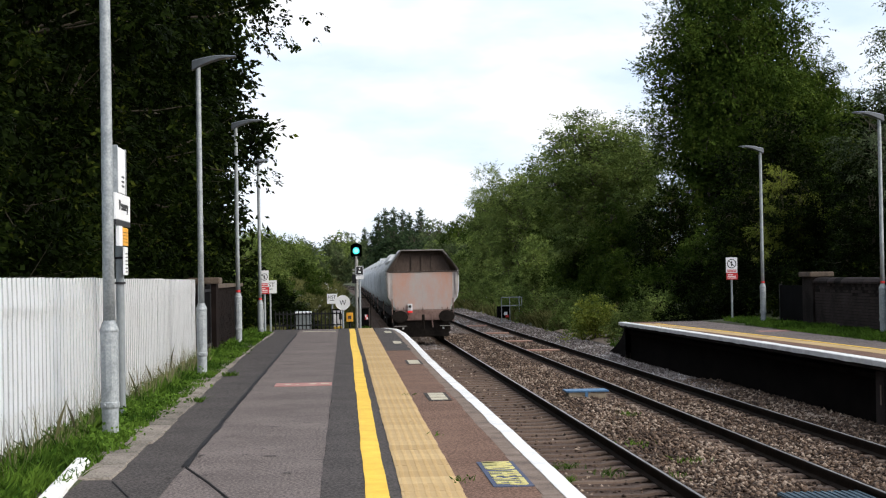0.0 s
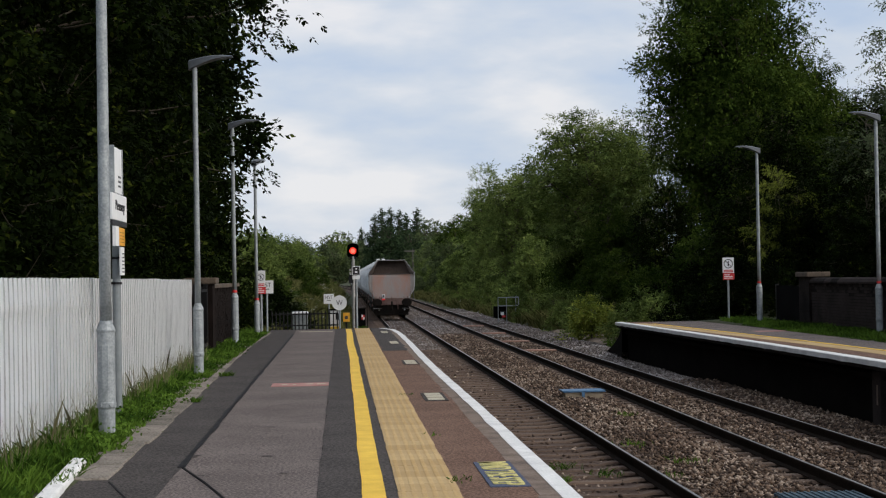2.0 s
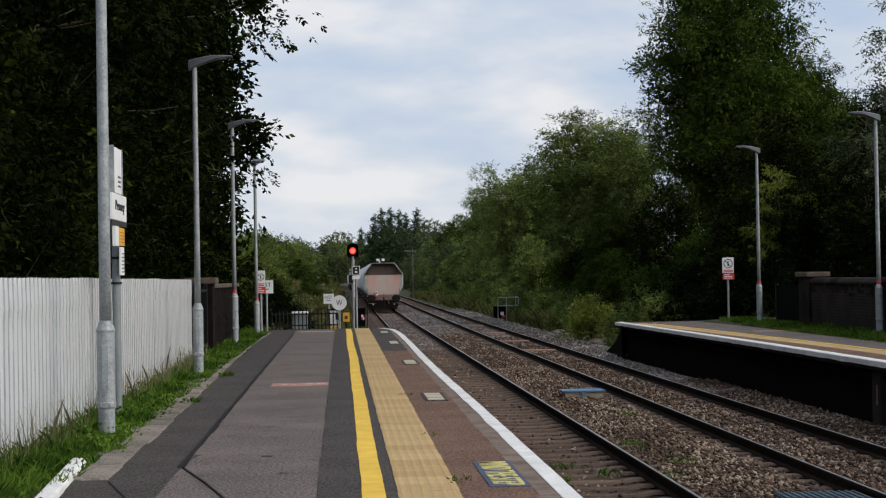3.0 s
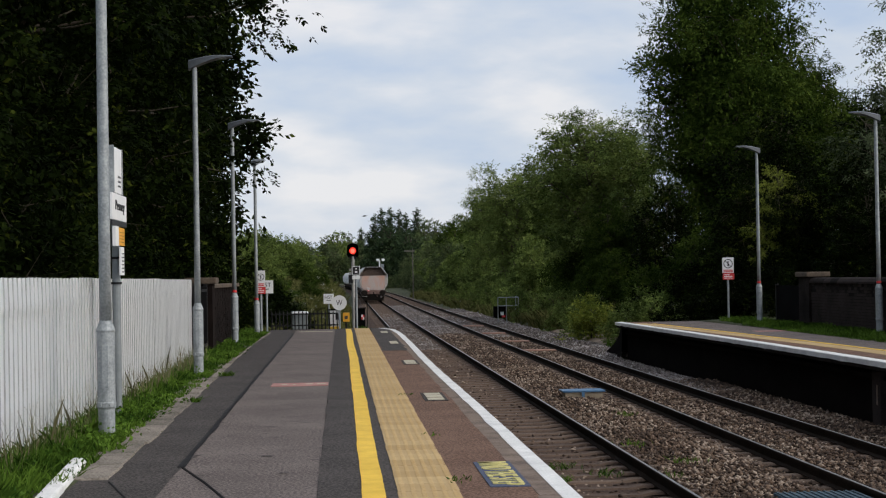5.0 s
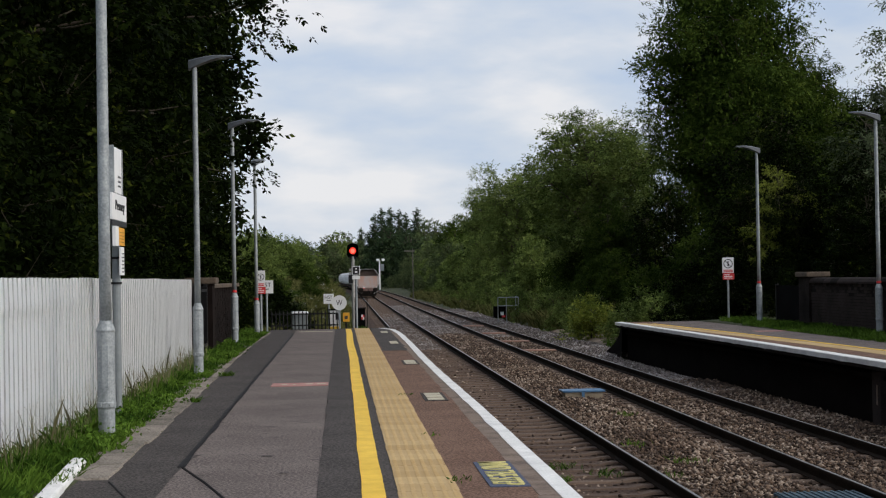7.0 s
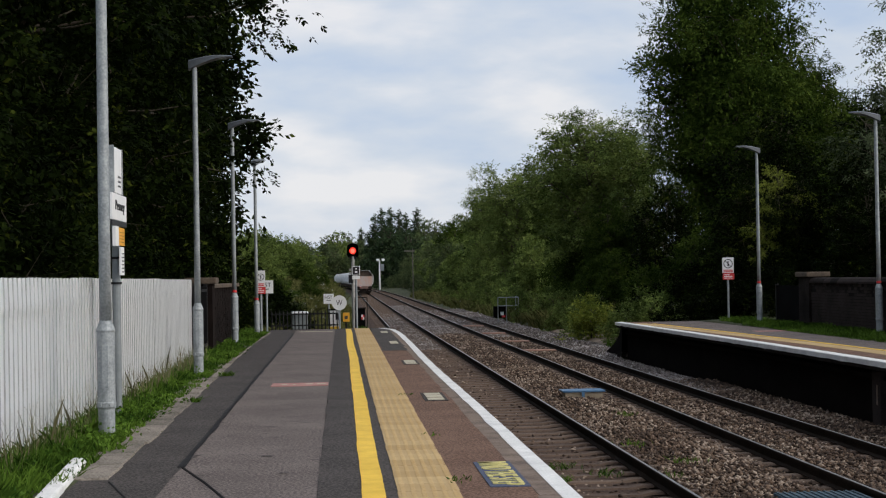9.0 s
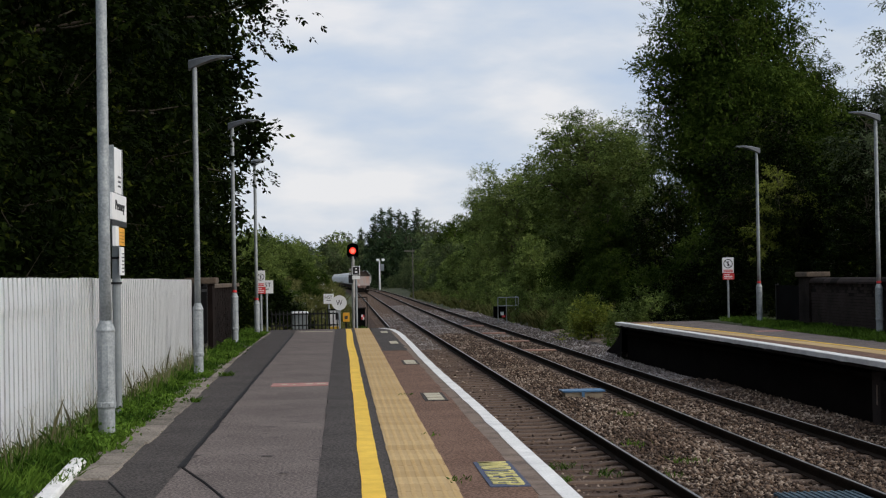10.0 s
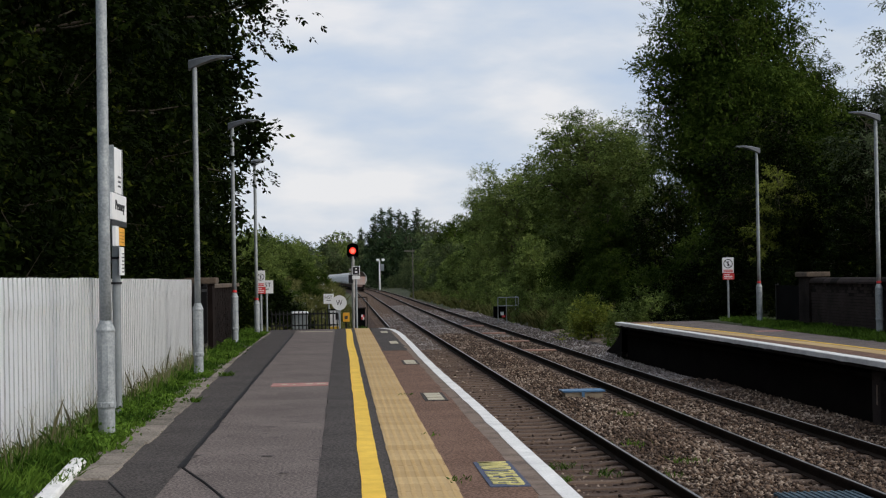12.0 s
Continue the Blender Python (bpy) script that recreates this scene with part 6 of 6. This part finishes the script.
for px, py, y, kind, mat in ((664, 382, 420, FAR_CONE, M_CONIFER), (676, 372, 430, FAR_CONE, M_CONIFER), (692, 370, 440, FAR_CONE, M_CONIFER), (706, 374, 430, FAR_CONE, M_CONIFER), (720, 380, 420, FAR_CONE, M_CONIFER), (738, 371, 440, FAR_CONE, M_CONIFER),
                             (755, 388, 400, FAR_ROUND, M_LEAF), (775, 392, 380, FAR_ROUND, M_LEAF), (800, 394, 340, FAR_ROUND, M_LEAF), (690, 400, 380, FAR_ROUND, M_CONIFER), (725, 408, 360, FAR_ROUND, M_CONIFER), (760, 425, 300, FAR_ROUND, M_LEAF_MID),
                             (790, 428, 270, FAR_ROUND, M_LEAF), (660, 420, 460, FAR_ROUND, M_CONIFER), (822, 380, 300, FAR_ROUND, M_LEAF), (843, 356, 260, FAR_CONE, M_CONIFER), (858, 362, 240, FAR_CONE, M_CONIFER), (838, 410, 220, FAR_ROUND, M_LEAF),
                             (640, 425, 620, FAR_ROUND, M_LEAF), (596, 410, 760, FAR_ROUND, M_LEAF_MID), (578, 418, 740, FAR_ROUND, M_LEAF), (614, 412, 770, FAR_ROUND, M_LEAF), (640, 405, 800, FAR_CONE, M_CONIFER), (560, 440, 640, FAR_ROUND, M_LEAF_MID),
                             (480, 420, 1000, FAR_ROUND, M_LEAF), (505, 428, 1050, FAR_ROUND, M_LEAF_MID), (530, 421, 1100, FAR_ROUND, M_LEAF), (545, 428, 1080, FAR_ROUND, M_LEAF), (452, 412, 420, FAR_ROUND, M_LEAF),
                             (500, 452, 360, FAR_ROUND, M_LEAF_MID), (530, 450, 380, FAR_ROUND, M_LEAF), (556, 455, 400, FAR_ROUND, M_LEAF), (470, 450, 330, FAR_ROUND, M_LEAF), (590, 440, 640, FAR_ROUND, M_LEAF), (620, 445, 640, FAR_ROUND, M_LEAF), (642, 450, 560, FAR_ROUND, M_LEAF)):
    # Haze by colour: the palest leaves beyond 900 m.
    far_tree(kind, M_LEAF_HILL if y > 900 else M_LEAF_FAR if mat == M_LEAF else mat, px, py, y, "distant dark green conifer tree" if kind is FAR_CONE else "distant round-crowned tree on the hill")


# ---- grass ----
def blades(name, places, heights, mat, label, seed, width=0.012, lean=0.35):
    rng = np.random.default_rng(seed)
    n = len(places)
    a = rng.uniform(0, 6.283, n)
    side = np.stack([np.cos(a), np.sin(a), np.zeros(n)], 1) * width * rng.uniform(0.6, 1.4, (n, 1))
    tilt = rng.normal(size=(n, 3)) * lean
    tilt[:, 2] = 1
    h = heights[:, None]
    midp = places + tilt * h * 0.55
    tip = places + tilt * h * np.array([1.35, 1.35, 0.92])
    v = np.stack([places - side, places + side, midp + side * 0.7, tip, midp - side * 0.7], 1)
    me = soup(name, v.reshape(-1, 3), np.arange(5 * n).reshape(n, 5))
    return tagged(put(name, me, mat), label, "grass", kind="stuff")


def scatter(seed, areas, tuft=12):
    """areas: x0, x1, y0, y1, number, low, high."""
    rng = np.random.default_rng(seed)
    ps, hs = [], []
    for x0, x1, y0, y1, num, lo, hi in areas:
        k = max(1, num // tuft)
        hub = np.stack([rng.uniform(x0, x1, k), rng.uniform(y0, y1, k)], 1)
        tall = rng.uniform(lo, hi, k)
        pick = rng.integers(0, k, num)
        p = hub[pick] + rng.normal(size=(num, 2)) * 0.06
        p[:, 0] = np.clip(p[:, 0], x0, x1)
        z = np.array([ground_z(*q) for q in p])
        ps.append(np.stack([p[:, 0], p[:, 1], z], 1))
        hs.append(tall[pick] * rng.uniform(0.6, 1.15, num))
    return np.concatenate(ps), np.concatenate(hs)


p, h = scatter(1, [(-2.74, -2.04, 9, 48, 19000, 0.04, 0.12), (-2.74, -2.4, 10, 48, 6000, 0.08, 0.24), (-2.95, -2.24, 8.5, 14.5, 5000, 0.08, 0.2)])
blades("verge_grass", p, h, M_GRASS, "bright green uneven grass verge below the fence", 1, 0.010)
p, h = scatter(2, [(-2.75, -2.45, 12, 31, 1000, 0.22, 0.6)], 3)
blades("tall_weeds", p, h, M_WEED, "tall thin dry weed stalks against the fence", 2, 0.0028, 0.16)
p, h = scatter(3, [(11.3, 12.42, 26, 50.5, 14000, 0.05, 0.17), (10.98, 11.4, 30, 46, 3500, 0.03, 0.1), (9.3, 12.0, 53.5, 60, 3000, 0.1, 0.3)])
blades("far_verge_grass", p, h, M_GRASS, "green grass verge at the back of the opposite platform", 3, 0.012)
p, h = scatter(4, [(-1.7, 0.6, 66, 130, 15000, 0.25, 0.55), (-7, -1.7, 74, 170, 9000, 0.2, 0.45), (9.2, 12.5, 75, 230, 16000, 0.3, 0.8), (-3.5, 0.2, 130, 260, 9000, 0.4, 0.9), (-2.5, 0.3, 51.5, 66, 2500, 0.15, 0.35), (9.2, 10.2, 80, 84, 700, 0.5, 0.9)])
blades("bank_grass", p, h, M_STRAW, "rough yellowish green grass on the railway banks", 4, 0.03)


def build_verge_weeds():
    rng = np.random.default_rng(33)
    c = []
    for _ in range(150):
        x, y = rng.uniform(-2.72, -2.1), 10 + 38 * rng.random() ** 1.3
        r = rng.uniform(0.05, 0.14)
        q = rng.normal(size=(46, 3)) * np.array([r, r * 1.2, r * 0.55])
        q[:, 2] = np.abs(q[:, 2])
        c.append(q + np.array([x, y, ground_z(x, y) + 0.01]))
    c = np.concatenate(c)
    me = leaf_soup("verge_weeds", c, rng.uniform(0.025, 0.06, len(c)), rng, -0.2, 0.7)
    tagged(put("verge_weeds", me, M_GRASS), "low broadleaf weeds in the grass verge", "weeds", kind="stuff")


build_verge_weeds()


def build_flowers():
    rng = np.random.default_rng(9)
    pts = np.array([(rng.uniform(-1.7, 0.2), rng.uniform(74, 112)) for _ in range(34)] + [(rng.uniform(9.6, 11.2), rng.uniform(95, 150)) for _ in range(14)])
    c = np.array([(x, y, ground_z(x, y) + rng.uniform(0.3, 0.85)) for x, y in pts])
    c = np.repeat(c, 6, 0) + rng.normal(size=(len(c) * 6, 3)) * 0.045
    me = leaf_soup("white_flowers", c, rng.uniform(0.025, 0.055, len(c)), rng, 0, 0.9)
    tagged(put("white_flowers", me, M_SIGNWHITE), "white wild flower heads in the tall grass", "flowers", kind="stuff")


build_flowers()

# small plants on the platform and between the rails
def clumps():
    rng = np.random.default_rng(12)
    spots = [(-1.82, 21.0, 0.006, 60, 0.07), (-1.8, 26.5, 0.006, 70, 0.08), (-2.0, 15.2, 0.01, 50, 0.06), (0.82, 12.4, 0.005, 24, 0.035), (0.83, 16.0, 0.005, 12, 0.03), (0.6, 49.9, 0.0, 60, 0.09), (0.8, 21.5, 0.005, 10, 0.03),
             (2.6, 21.0, -1.08, 60, 0.08), (2.9, 22.5, -1.08, 60, 0.08), (3.35, 21.5, -1.08, 50, 0.08), (4.3, 25, -1.05, 40, 0.08), (4.6, 22.5, -1.04, 40, 0.07), (5.0, 30, -1.03, 40, 0.08), (4.1, 21, -1.05, 30, 0.07)]
    ps, hs = [], []
    for x, y, z, n, hh in spots:
        q = rng.normal(size=(n, 2)) * (0.05 if z > -1 else 0.11)
        ps.append(np.stack([x + q[:, 0], y + q[:, 1] * 1.6, np.full(n, z)], 1))
        hs.append(rng.uniform(0.5, 1.2, n) * hh)
    blades("small_weeds", np.concatenate(ps), np.concatenate(hs), M_GRASS, "small weeds in the joints of the platform and ballast", 13, 0.008, 0.6)


clumps()

soil = [(9.3 + 1.5 * i / 6, 60 + 16 * j / 6) for j in range(7) for i in range(7)]
me = sheet("soil_patch", [(x + 0.3 * noise.noise((x, y, 0)), y, ground_z(x, y) + 0.035) for x, y in soil], [(j * 7 + i, j * 7 + i + 1, j * 7 + i + 8, j * 7 + i + 7) for j in range(6) for i in range(6)])
tagged(put("soil_patch", me, M_SOIL), "bare dry soil on the bank past the platform end", "soil", kind="structure")


# ---- what moves ----
def motions():
    drive_train()
    turn_signal()
    fly_bird()


motions()
